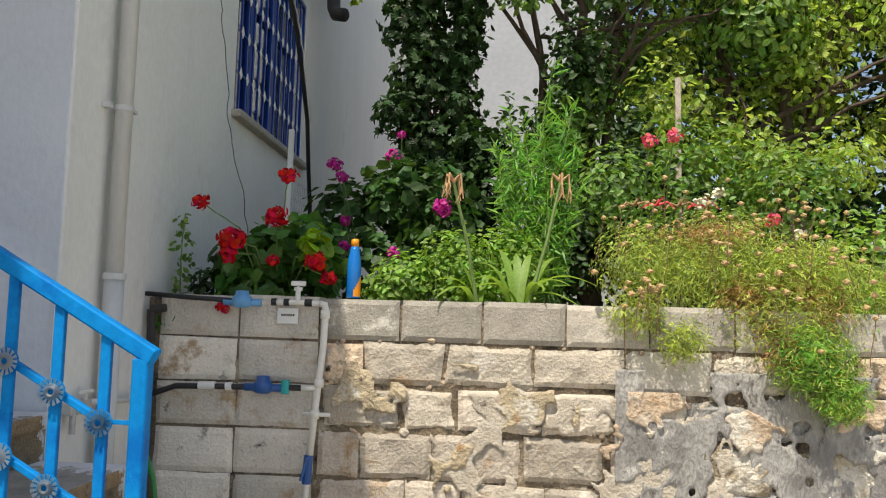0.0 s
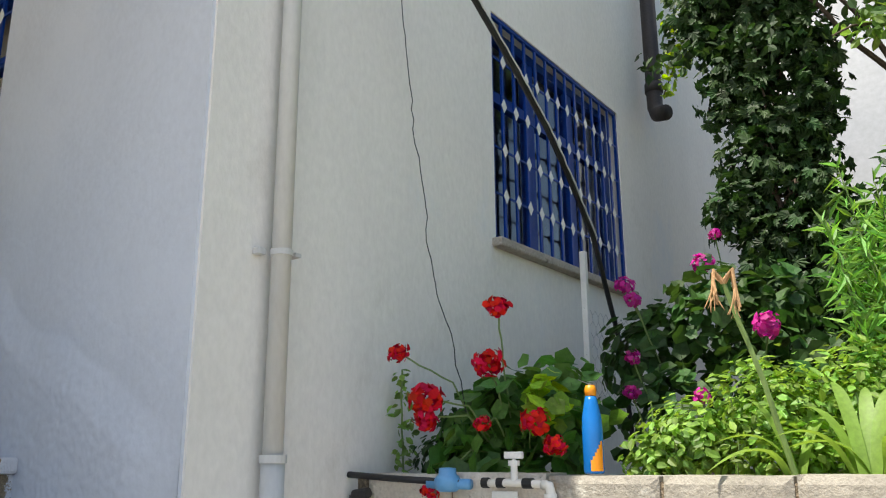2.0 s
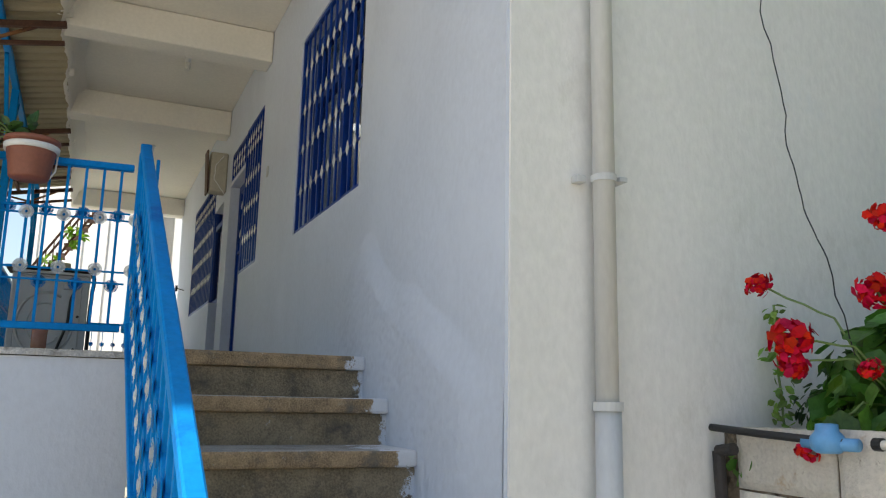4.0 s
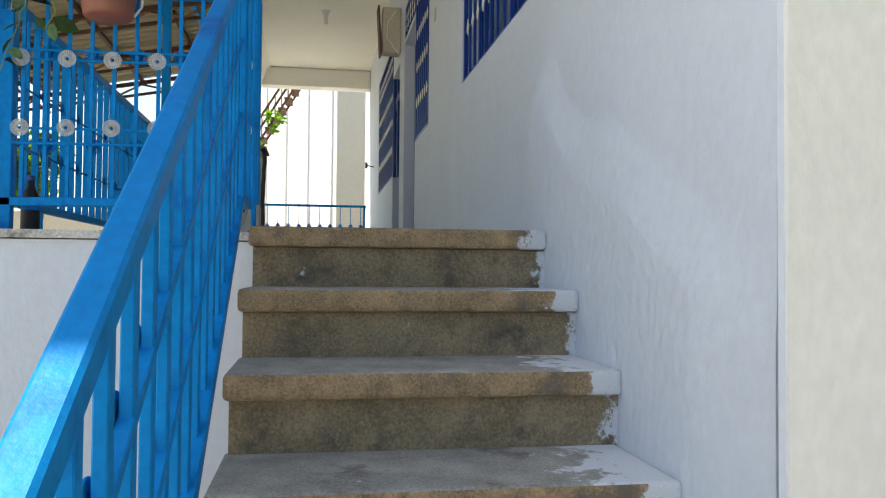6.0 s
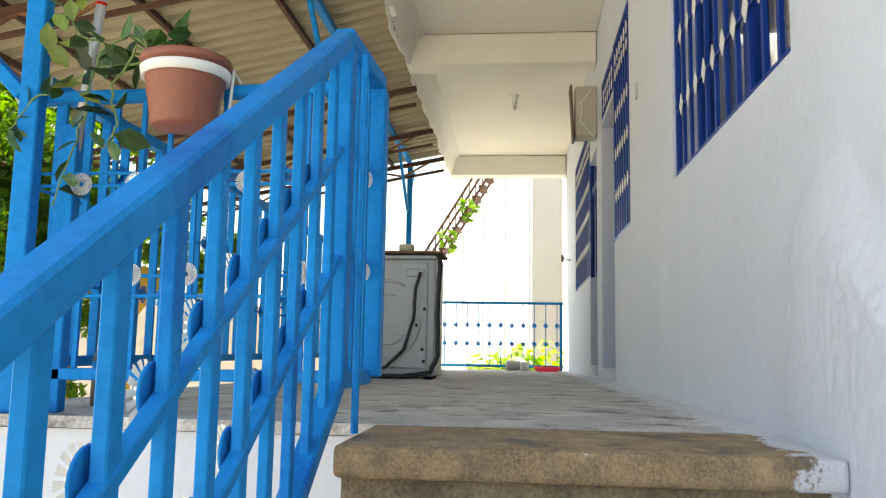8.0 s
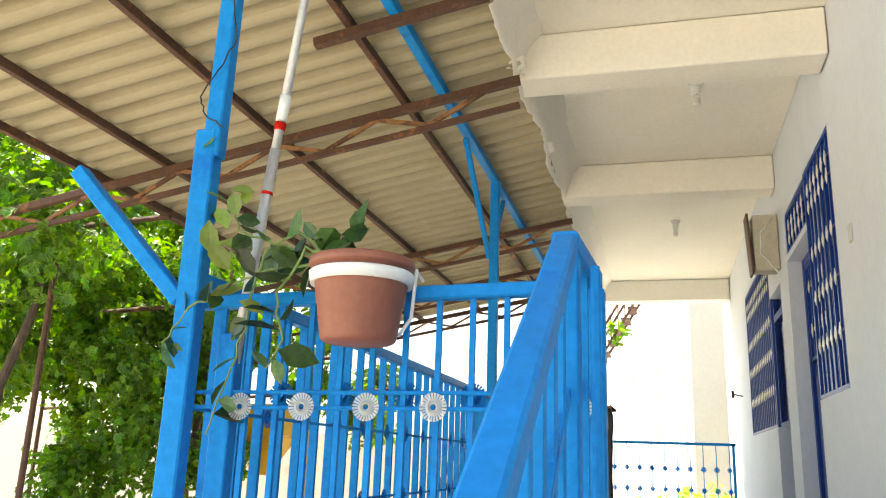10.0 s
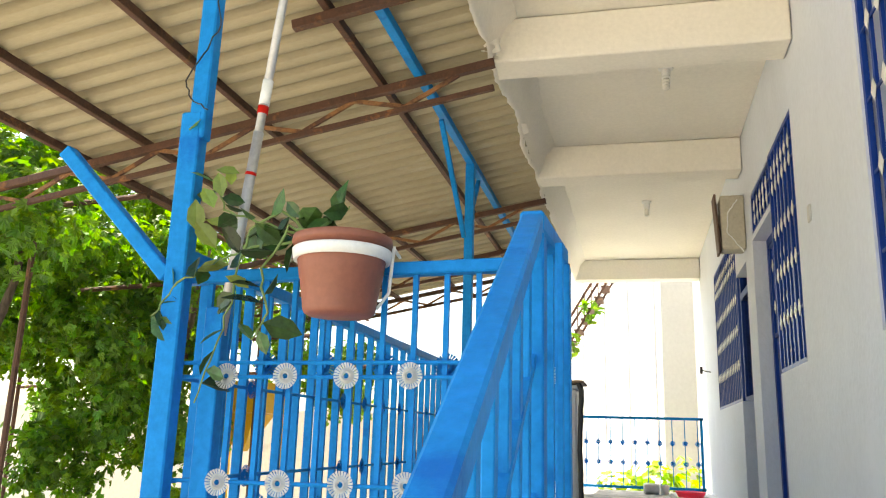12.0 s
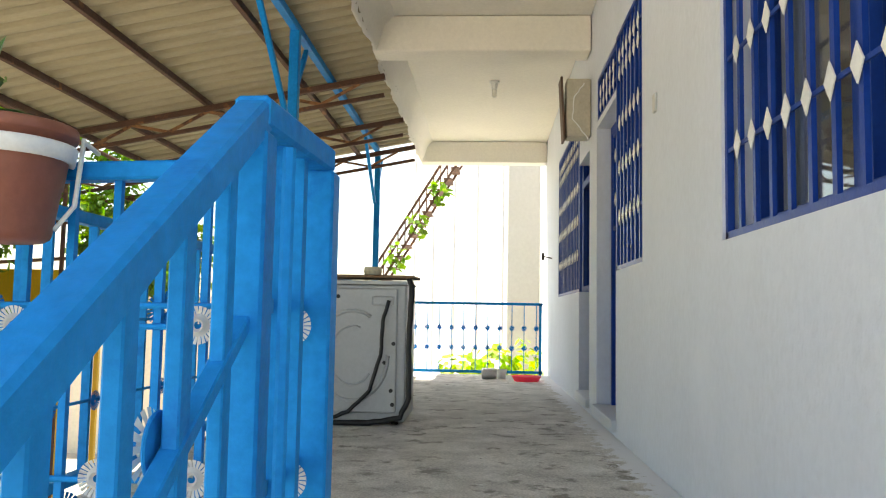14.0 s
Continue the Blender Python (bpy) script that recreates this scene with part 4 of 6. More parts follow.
part("soil_pipe", bm, M_DPIPE, None, "dark iron drain pipe ending in an elbow high on the wall", category="pipe", smooth=True)
st = thing("fence_stake", (-1.25, 5.87, 1.45), "whitewashed stake holding a strip of wire mesh", "stake")
bm = bmesh.new()
bar(bm, (-1.25, 5.87, 1.45), (-1.25, 5.87, 2.73), 0.035, 0.035, up=(1, 0, 0), bevel=0.003)
part("post", bm, M_WHITE, st)
bm = bmesh.new()
for i in range(9):
    for j in range(9):
        y, z = 5.88 + 0.075 * i + (0.0375 if j % 2 else 0), 1.85 + 0.065 * j
        for dy, dz in ((0.0375, 0.03), (-0.0375, 0.03), (0, -0.035)):
            bar(bm, (-1.25, y, z), (-1.25, y + dy, z + dz), 0.002, 0.002)
part("mesh", bm, M_GALV, st, "thin hexagonal wire mesh")

tap = thing("outdoor_tap", (XB + 0.07, 3.55, 1.0), "grey water tap and feed pipe low on the house wall", "tap")
bm = bmesh.new()
tube(bm, ((XB + 0.05, 3.60, 1.07), (XB + 0.05, 3.86, 1.05), (XB + 0.06, 4.16, 1.035)), 0.014, 10)
part("feed_pipe", bm, M_PIPE, tap, smooth=True)
bm = bmesh.new()
box(bm, XB + 0.013, 3.44, 1.03, XB + 0.06, 3.62, 1.085, 0.01)
tube(bm, ((XB + 0.05, 3.47, 1.06), (XB + 0.05, 3.47, 0.96)), 0.013, 10)
part("valve_body", bm, M_GALV, tap, "dull metal valve body")
bm = bmesh.new()
tube(bm, ((XB + 0.05, 3.56, 1.08), (XB + 0.05, 3.56, 1.11)), 0.008, 8)
bar(bm, (XB + 0.05, 3.52, 1.115), (XB + 0.05, 3.61, 1.115), 0.022, 0.012, bevel=0.003)
part("handle", bm, M_PVC, tap, "pale plastic tap handle")

# veranda ceiling lamps and the box on the wall
for x, y in ((-6.18, 2.79), (-9.06, 2.71)):
    lamp = thing("ceiling_lamp", (x, y, 4.49), "bare bulb in a white socket, unlit", "lamp", "veranda lamps")
    bm = bmesh.new()
    lathe(bm, ((0.045, 0.0), (0.045, -0.015), (0.03, -0.02), (0.026, -0.06), (0.028, -0.07), (0.02, -0.075)), 16, (x, y, 4.489))
    part("socket", bm, M_WHITE, lamp)
    bm = bmesh.new()
    lathe(bm, ((0.014, -0.07), (0.024, -0.085), (0.024, -0.095), (0.018, -0.10), (0.024, -0.105), (0.024, -0.115), (0.018, -0.12), (0.023, -0.125), (0.022, -0.14), (0.008, -0.15)), 14, (x, y, 4.489))
    part("bulb", bm, M_PVC, lamp)
mb = thing("wall_box", (-7.4, 3.2, 3.6), "cream metal wall box with a brown front panel and loose cable", "wall box")
bm = bmesh.new()
box(bm, -7.62, 3.20, 3.63, -7.45, YA - 0.002, 4.04, 0.015)
part("body", bm, mat("aged_cream_metal", (0.50, 0.46, 0.36), 0.6, var=0.12, scale=5, fine=50, bump=0.1, stain=(0.38, 0.32, 0.22), stain_at=0.6, stain_scale=5), mb)
bm = bmesh.new()
bar(bm, (-7.53, 3.188, 3.61), (-7.53, 3.165, 4.05), 0.18, 0.016, up=(0, 1, 0), bevel=0.004)
part("front_panel", bm, mat("brown_panel", (0.10, 0.05, 0.03), 0.6, var=0.2), mb, "loose brown front panel")
bm = bmesh.new()
tube(bm, wavy(((-7.442, 3.32, 4.0), (-7.435, 3.25, 3.9), (-7.44, 3.24, 3.75), (-7.442, 3.30, 3.67), (-7.45, 3.35, 3.61)), 0.004, 5, 2), 0.005, 6)
part("cable", bm, M_WHITE, mb, "white cable")
bm = bmesh.new()
box(bm, -5.36, YA - 0.012, 3.26, -5.31, YA - 0.001, 3.34, 0.004)
part("wall_switch", bm, M_PIPE, None, "small grey switch box on the veranda wall", category="switch")
bm = bmesh.new()
bar(bm, (-10.75, YA - 0.001, 3.02), (-10.75, YA - 0.10, 3.04), 0.012, 0.012)
bar(bm, (-10.75, YA - 0.10, 3.0), (-10.75, YA - 0.10, 3.08), 0.03, 0.012, up=(1, 0, 0))
part("wall_hook", bm, M_DPIPE, None, "small dark iron hook on the veranda wall", category="hook")

# ---- things on the veranda ----
WF = floor_z(-6.9)
wm = thing("washing_machine", (-6.9, 1.92, WF), "old grey washing machine turned with its back to the stairs", "washing machine")
X0, X1, WY0, WY1 = -7.2, -6.64, 1.62, 2.2
bm = bmesh.new()
box(bm, X0, WY0, WF + 0.02, X1, WY1, WF + 0.81, 0.012)
part("body", bm, M_APPL, wm)
bm = bmesh.new()
box(bm, X0 - 0.005, WY0 - 0.004, WF + 0.812, X1 + 0.012, WY1 + 0.004, WF + 0.836, 0.006)
part("top", bm, M_APPL, wm, "pale worktop")
bm = bmesh.new()
box(bm, X1 + 0.001, WY0 + 0.05, WF + 0.07, X1 + 0.014, WY1 - 0.05, WF + 0.79, 0.01)
part("back_panel", bm, M_APPL, wm)
bm = bmesh.new()
cy, cz = (WY0 + WY1) / 2 - 0.02, WF + 0.40
rr = [(X1 + 0.016, cy + 0.21 * math.cos(a) * (1.0), cz + 0.26 * math.sin(a)) for a in (radians(60 + 12 * k) for k in range(26))]
tube(bm, rr, 0.011, 6)
rr = [(X1 + 0.016, cy + 0.13 * math.cos(a), cz + 0.17 * math.sin(a)) for a in (radians(70 + 12 * k) for k in range(22))]
tube(bm, rr, 0.007, 6)
part("pressed_rib", bm, M_APPL, wm, smooth=True)
bm = bmesh.new()
box(bm, X1 + 0.012, WY1 - 0.20, WF + 0.69, X1 + 0.026, WY1 - 0.07, WF + 0.745, 0.012)
part("recess", bm, M_APPL, wm)
for y, z in ((WY1 - 0.12, 0.36), (WY1 - 0.45, 0.36), (WY1 - 0.07, 0.47), (WY1 - 0.08, 0.2), (WY1 - 0.07, 0.12), (WY1 - 0.40, 0.74)):
    bm = bmesh.new()
    tube(bm, ((X1 + 0.012, y, WF + z), (X1 + 0.018, y, WF + z)), 0.012, 12)
    part("bolt_hole", bm, M_BLACK, wm, "dark transport bolt hole")
bm = bmesh.new()
tube(bm, wavy(((X1 + 0.03, WY1 - 0.10, WF + 0.72), (X1 + 0.05, WY1 - 0.13, WF + 0.60), (X1 + 0.045, WY1 - 0.14, WF + 0.40), (X1 + 0.04, WY1 - 0.20, WF + 0.2), (X1 + 0.045, WY1 - 0.32, WF + 0.08), (X1 + 0.05, WY1 - 0.45, WF + 0.03)), 0.003, 4, 7), 0.011, 8)
part("hose", bm, M_BLACK, wm, "grey inlet hose", smooth=True)
bm = bmesh.new()
tube(bm, wavy(((X1 - 0.02, WY1 + 0.012, WF + 0.86), (X1 + 0.01, WY1 + 0.03, WF + 0.80), (X1 - 0.0, WY1 + 0.02, WF + 0.5), (X1 + 0.01, WY1 + 0.025, WF + 0.16), (X1 + 0.03, WY1 - 0.02, WF + 0.05), (X1 + 0.06, WY1 - 0.2, WF + 0.02), (X1 + 0.07, WY1 - 0.5, WF + 0.018)), 0.004, 5, 8), 0.016, 8)
part("drain_hose", bm, M_BLACK, wm, "dark corrugated drain hose", smooth=True)
for y in (WY0 + 0.06, WY1 - 0.06):
    for x in (X0 + 0.06, X1 - 0.05):
        bm = bmesh.new()
        tube(bm, ((x, y, WF), (x, y, WF + 0.03)), 0.022, 10)
        part("foot", bm, M_BLACK, wm)
bm = bmesh.new()
box(bm, -7.12, 1.56, WF + 0.838, -6.62, 2.24, WF + 0.856, 0.006)
for v in bm.verts:
    v.co.z += 0.02 * noise.noise(v.co * 3) + 0.012
part("board", bm, M_WOOD, None, "warped brown board lying on the washing machine", category="board")
bm = bmesh.new()
lathe(bm, ((0.05, 0), (0.055, 0.02), (0.05, 0.045), (0.04, 0.045), (0.038, 0.01)), 18, (-6.70, 1.99, WF + 0.872))
part("bowl", bm, M_CREAMPETAL, None, "small cream bowl on the board", category="bowl")

fence = thing("far_railing", (-11.0, 2.6, floor_z(-11.0)), "thin blue steel railing closing the far end of the veranda", "railing")
for name, z, w in (("top_rail", 2.52, 0.03), ("bottom_rail", 1.765, 0.03)):
    bm = bmesh.new()
    bar(bm, (-11.0, 1.5, z), (-11.0, YA - 0.08, z), 0.03, w)
    part(name, bm, M_BLUE, fence)
for y in (1.5, 3.265):
    bm = bmesh.new()
    bar(bm, (-11.0, y, floor_z(-11.0)), (-11.0, y, 2.535), 0.03, 0.03, up=(0, 1, 0))
    part("post", bm, M_BLUE, fence)
for k in range(13):
    y = 1.6 + 0.135 * k
    bm = bmesh.new()
    tube(bm, ((-11.0, y, 1.77), (-11.0, y, 2.51)), 0.005, 6)
    part("baluster", bm, M_BLUE, fence)
    for z in (2.03, 2.25):
        piece("rosette", ROS_B, Matrix.Translation((-10.99, y, z)) @ Matrix.Rotation(radians(-90), 4, "Z"), fence)

pot = thing("flower_pot", (XE + 0.05, 1.91, 2.49), "brown plastic flower pot with a white band hung on the railing", "flower pot")
pz = 2.494
bm = bmesh.new()
lathe(bm, ((0.070, 0), (0.078, 0.005), (0.081, 0.012), (0.091, 0.080), (0.093, 0.082), (0.101, 0.135), (0.102, 0.158), (0.112, 0.159), (0.114, 0.164), (0.112, 0.176), (0.108, 0.178), (0.101, 0.175), (0.097, 0.160), (0.085, 0.155)), 36, (XE + 0.09, 1.922, pz))
part("pot", bm, M_TERRA, pot, smooth=True)
bm = bmesh.new()
lathe(bm, ((0.1015, 0.124), (0.1085, 0.122), (0.1125, 0.146), (0.1095, 0.149), (0.1022, 0.148)), 36, (XE + 0.09, 1.922, pz))
part("band", bm, M_WHITE, pot, "white plastic band", smooth=True)
bm = bmesh.new()
tube(bm, ((XE + 0.03, 2.025, pz + 0.17), (XE + 0.04, 2.02, pz + 0.06), (XE + 0.06, 2.0, pz + 0.02)), 0.004, 6)
tube(bm, ((XE + 0.03, 2.025, pz + 0.165), (XE - 0.02, 2.025, pz + 0.155)), 0.004, 6)
part("hanger", bm, M_WHITE, pot, "white wire hanger")
plant = thing("trailing_plant", (XE + 0.1, 1.91, 2.67), "trailing plant with waxy oval leaves growing from the pot", "plant")
stems = [((XE + 0.1, 1.86, 2.67), (XE + 0.1, 1.77, 2.74), (XE + 0.09, 1.69, 2.70), (XE + 0.09, 1.66, 2.55), (XE + 0.08, 1.62, 2.42), (XE + 0.06, 1.57, 2.30)),
         ((XE + 0.1, 1.88, 2.67), (XE + 0.12, 1.80, 2.70), (XE + 0.12, 1.74, 2.60), (XE + 0.11, 1.76, 2.50), (XE + 0.1, 1.72, 2.44)),
         ((XE + 0.1, 1.87, 2.67), (XE + 0.09, 1.72, 2.66), (XE + 0.08, 1.60, 2.62), (XE + 0.07, 1.50, 2.58), (XE + 0.07, 1.44, 2.50)),
         ((XE + 0.1, 1.87, 2.67), (XE + 0.08, 1.70, 2.72), (XE + 0.06, 1.60, 2.76), (XE + 0.06, 1.57, 2.84)),
         ((XE + 0.1, 1.91, 2.67), (XE + 0.1, 1.90, 2.72), (XE + 0.11, 1.94, 2.74))]
rng = np.random.default_rng(5)
pts, dirs = [], []
for s in stems:
    bm = bmesh.new()
    run = wavy(s, 0.006, 5, len(pts))
    tube(bm, run, 0.004, 6, 0.002)
    part("stem", bm, M_STALK, plant)
    for p in run[2:]:
        if rng.random() < 0.62:
            pts.append(tuple(p)), dirs.append(tuple(rng.normal(0, 0.6, 3) + np.array([0.5, 0, 0.1])))
for _ in range(16):
    pts.append((XE + 0.1 + rng.normal(0, 0.03), 1.84 + rng.normal(0, 0.05), 2.69 + abs(rng.normal(0, 0.025)))), dirs.append(tuple(rng.normal(0, 0.8, 3)))
me = leaf_mesh("leaves", "oval", pts, dirs, 0.082, M_WAXY, 3, up=0.3, droop=0.5)
piece("leaves", me, Matrix(), plant)

pts = [(XE + 0.09, 1.55 + 0.02 * k, 2.70 + 0.028 * k) for k in range(6)] + [(XE + 0.08, 1.60, 2.66), (XE + 0.08, 1.64, 2.62), (XE + 0.09, 1.52, 2.98), (XE + 0.09, 1.70, 2.56)]
piece("pale_leaves", leaf_mesh("pale_leaves", "oval", pts, [(0.9, 0.1, 0.3)] * len(pts), 0.066, M_OLIVE, 6, up=0.1, droop=-0.9, spread=0.35), Matrix(), plant, "pale olive young leaves")

bt = thing("dark_bottle", (-3.46, 1.58, FLOOR), "dark drink bottle with a blue label on the veranda floor", "bottle")
bm = bmesh.new()
lathe(bm, ((0.03, 0), (0.033, 0.005), (0.033, 0.13), (0.026, 0.15), (0.013, 0.175), (0.0125, 0.20)), 18, (-3.46, 1.58, FLOOR))
part("bottle_body", bm, M_BLACK, bt, smooth=True)
bm = bmesh.new()
lathe(bm, ((0.0335, 0.085), (0.0335, 0.125)), 18, (-3.46, 1.58, FLOOR))
part("label", bm, M_BLUE, bt, "blue paper label")
bm = bmesh.new()
lathe(bm, ((0.0145, 0.196), (0.0145, 0.214), (0.01, 0.216)), 14, (-3.46, 1.58, FLOOR))
part("cap", bm, M_METERBLUE, bt, "blue cap")
bm = bmesh.new()
lathe(bm, ((0.03, 0), (0.032, 0.004), (0.034, 0.11), (0.028, 0.115), (0.026, 0.06)), 18, (-3.40, 2.02, FLOOR))
part("jar", bm, mat("brown_glass", (0.35, 0.16, 0.10), 0.2, var=0.1), None, "small reddish brown jar on the veranda floor", category="jar", smooth=True)
bm = bmesh.new()
lathe(bm, ((0.12, 0), (0.15, 0.05), (0.155, 0.055), (0.145, 0.05), (0.11, 0.01)), 22, (-10.3, 3.08, floor_z(-10.3)))
part("basin", bm, M_ROSE, None, "shallow pink plastic basin on the veranda floor", category="basin", smooth=True)
bm = bmesh.new()
lathe(bm, ((0.05, -0.08), (0.055, -0.06), (0.06, 0.06), (0.05, 0.08), (0.03, 0.05)), 18, (-10.45, 2.70, floor_z(-10.45) + 0.06), Matrix.Rotation(radians(90), 4, "X"))
part("fallen_cup", bm, M_GALV, None, "grey cup lying on its side", category="cup", smooth=True)
bm = bmesh.new()
lathe(bm, ((0.045, 0), (0.06, 0.10), (0.055, 0.10), (0.04, 0.02)), 18, (-10.55, 2.83, floor_z(-10.55)))
part("small_pot", bm, M_WHITE, None, "small white pot on the veranda floor", category="pot", smooth=True)

# ---- raised garden: retaining wall, pipes and bottle ----
YW, WTOP = 4.185, 1.53
bm = bmesh.new()
box(bm, XB + 0.015, 4.35, GROUND, 9.0, 14.4, 1.47)
bmesh.ops.subdivide_edges(bm, edges=[e for e in bm.edges], cuts=14, use_grid_fill=True)
for v in bm.verts:
    if v.co.z > 1.4:
        v.co.z += 0.05 * noise.noise(v.co * 2.2)
part("garden_bed", bm, M_SOIL, None, "dark garden soil behind the retaining wall", category="soil", kind="structure")
gw = thing("retaining_wall", (0, YW, GROUND), "old retaining wall of pumice blocks and plastered field stones", "wall", kind="structure")
bm = bmesh.new()
box(bm, XB + 0.014, YW + 0.016, GROUND, 9.0, 4.36, WTOP - 0.02)
part("core", bm, M_MORTAR, gw, "crumbling mortar core")


def stone(x0, x1, z0, z1, seed, material, rough, name, jit=0.0, proud=0.0, deep=0.05):
    """One masonry unit: a dented face with worn edges on a box."""
    rnd = random.Random(seed)
    nx, nz = max(4, int((x1 - x0) / 0.024)), max(4, int((z1 - z0) / 0.024))
    j = [rnd.uniform(-jit, jit) for _ in range(8)]
    bm = bmesh.new()
    grid = []
    for a in range(nz + 1):
        row = []
        for b in range(nx + 1):
            u, w = b / nx, a / nz
            x = (x0 + j[0] * (1 - w) + j[1] * w) * (1 - u) + (x1 + j[2] * (1 - w) + j[3] * w) * u
            z = (z0 + j[4] * (1 - u) + j[5] * u) * (1 - w) + (z1 + j[6] * (1 - u) + j[7] * u) * w
            e = min(u * (x1 - x0), (1 - u) * (x1 - x0), w * (z1 - z0), (1 - w) * (z1 - z0))
            p = Vector((x * 7 + seed * 3.1, z * 7, seed))
            y = YW - proud + rough * (noise.noise(p) + 0.6 * noise.noise(p * 2.7) + 0.45 * noise.noise(p * 6.1)) + (0.010 + rough * 0.5) * max(0, 1 - e / 0.015) ** 2
            edge = e < 1e-6
            x += 0.25 * rough * noise.noise(p * 1.9 + Vector((9, 0, 0))) * (1 if edge else 0.3)
            z += 0.25 * rough * noise.noise(p * 1.9 + Vector((0, 9, 0))) * (1 if edge else 0.3)
            row.append(bm.verts.new((x, y, z)))
        grid.append(row)
    for a in range(nz):
        for b in range(nx):
            bm.faces.new((grid[a][b], grid[a][b + 1], grid[a + 1][b + 1], grid[a + 1][b]))
    rim = grid[0] + [r[-1] for r in grid[1:]] + grid[-1][-2::-1] + [r[0] for r in grid[-2:0:-1]]
    back = [bm.verts.new((v.co.x, YW + deep, v.co.z)) for v in rim]
    for k in range(len(rim)):
        m = (k + 1) % len(rim)
        bm.faces.new((rim[k], back[k], back[m], rim[m]))
    return part(name, bm, material, gw)


G = 0.005
ROWZ = [1.53, 1.328, 1.121, 0.908, 0.690, 0.475, 0.26]
# top course of pumice blocks, with depth to the back of the wall
for k in range(-3, 22):
    a, b = max(-0.25 + 0.389 * k, XB + 0.016), -0.25 + 0.389 * (k + 1)
    stone(a + G, b - G, ROWZ[1] + G, ROWZ[0] + 0.004 * math.sin(k * 2.3), 40 + k, M_WASHED if b < -0.6 else M_BLOCK, 0.004, "block", 0.003, 0.002, 0.165)
# whitewashed courses near the house
for r in range(1, 6):
    for k in range(-3, -1):
        a, b = max(-0.25 + 0.389 * k, XB + 0.016), -0.25 + 0.389 * (k + 1)
        stone(a + G, b - G, ROWZ[r + 1] + G, ROWZ[r] - G, 90 + 7 * r + k, M_WASHED, 0.006, "block", 0.006, 0.0)
# rough stones and patched blocks in the sun
rnd = random.Random(11)
for r in range(1, 6):
    x = -0.625 - (0.19 if r % 2 else 0.0)
    while x < 8.0:
        w = rnd.choice((0.26, 0.34, 0.385, 0.39, 0.42))
        if x < -0.65:
            x, w = -0.625, 0.20
        if r == 1 and 0.45 < x < 1.2:
            w, m, rg, jt = 0.40, M_BLOCK, 0.006, 0.006
        elif x > 0.95 and r >= 2:
            w, m, rg, jt = w * 1.5, rnd.choice((M_GREYCEM, M_GREYCEM, M_STONE)), 0.022, 0.03
        elif r >= 3 and x < 0.1:
            m, rg, jt = M_OLDWASH, 0.009, 0.008
        else:
            m, rg, jt = rnd.choice((M_OLDWASH, M_OLDWASH, M_STONE)), 0.013, 0.014
        g = G + (0.004 if rg > 0.01 else 0.0)
        stone(x + g, x + w - g, ROWZ[r + 1] + g, ROWZ[r] - g, int(1000 * r + 50 * x), m, rg, "stone", jt, rnd.uniform(-0.004, 0.010))
        x += w
for k, (a, b, lo, hi, thr, m) in enumerate(((-0.1, 1.3, 0.45, 1.12, 0.10, M_OLDWASH), (0.75, 3.2, 0.3, 1.25, -0.22, M_GREYCEM), (-0.65, 0.6, 0.3, 1.25, 0.33, M_STONE), (0.5, 2.4, 0.4, 1.15, 0.30, M_STONE))):
    patch("render_smear", lambda u, v, d: (u, YW - 0.004 - d, v), a, b, lo, hi, 0.0105, thr, 20 + k, m, gw, 0.010 + 0.004 * k, "crumbling smear of old render")
# loose rubble filling the wide joints
bm = bmesh.new()
for k in range(150):
    p = Vector((rnd.uniform(-0.6, 3.0), YW + rnd.uniform(0.012, 0.03), rnd.choice(ROWZ[1:6]) + rnd.gauss(0, 0.03)))
    m = Matrix.Translation(p) @ Euler([rnd.uniform(0, 3) for _ in range(3)]).to_matrix().to_4x4() @ Matrix.Diagonal((*[rnd.uniform(0.008, 0.028) for _ in range(3)], 1))
    bmesh.ops.create_icosphere(bm, subdivisions=1, radius=1, matrix=m)
tagged(part("rubble", bm, M_STONE, gw, "small stones wedged in the joints"), kind="stuff")

plumb = thing("water_pipes", (-0.6, YW - 0.04, 0.5), "white and black water pipes with blue meters on the wall", "pipes")
yp = YW - 0.045
bm = bmesh.new()
tube(bm, ((XB + 0.02, yp, 1.525), (-1.25, yp, 1.512), (-0.95, yp - 0.005, 1.50)), 0.012, 10)
part("black_pipe", bm, M_BLACK, plumb, smooth=True)
bm = bmesh.new()
tube(bm, ((XB + 0.03, yp, 1.02), (-1.42, yp, 1.05), (-1.3, yp, 1.095), (-0.70, yp, 1.105)), 0.014, 10)
part("black_pipe", bm, M_BLACK, plumb, smooth=True)
bm = bmesh.new()
tube(bm, ((-0.86, yp, 1.50), (-0.80, yp, 1.502), (-0.74, yp, 1.503), (-0.63, yp, 1.50)), 0.013, 10)
part("white_pipe", bm, M_PVC, plumb, smooth=True)
bm = bmesh.new()
tube(bm, ((-0.63, yp, 1.50), (-0.605, yp, 1.495), (-0.60, yp, 1.47), (-0.605, yp, 1.3), (-0.63, yp, 1.02), (-0.645, yp - 0.01, 0.8)), 0.0165, 12)
for x, z in ((-0.602, 1.45), (-0.617, 1.13), (-0.633, 0.985)):
    tube(bm, ((x, yp, z - 0.02), (x, yp, z + 0.02)), 0.022, 12)
tube(bm, ((-0.70, yp, 1.105), (-0.62, yp, 1.105)), 0.014, 10)
tube(bm, ((-0.69, yp, 0.985), (-0.56, yp, 0.985)), 0.010, 8)
part("standpipe", bm, M_PVC, plumb, "yellowed white plastic standpipe", smooth=True)
bm = bmesh.new()
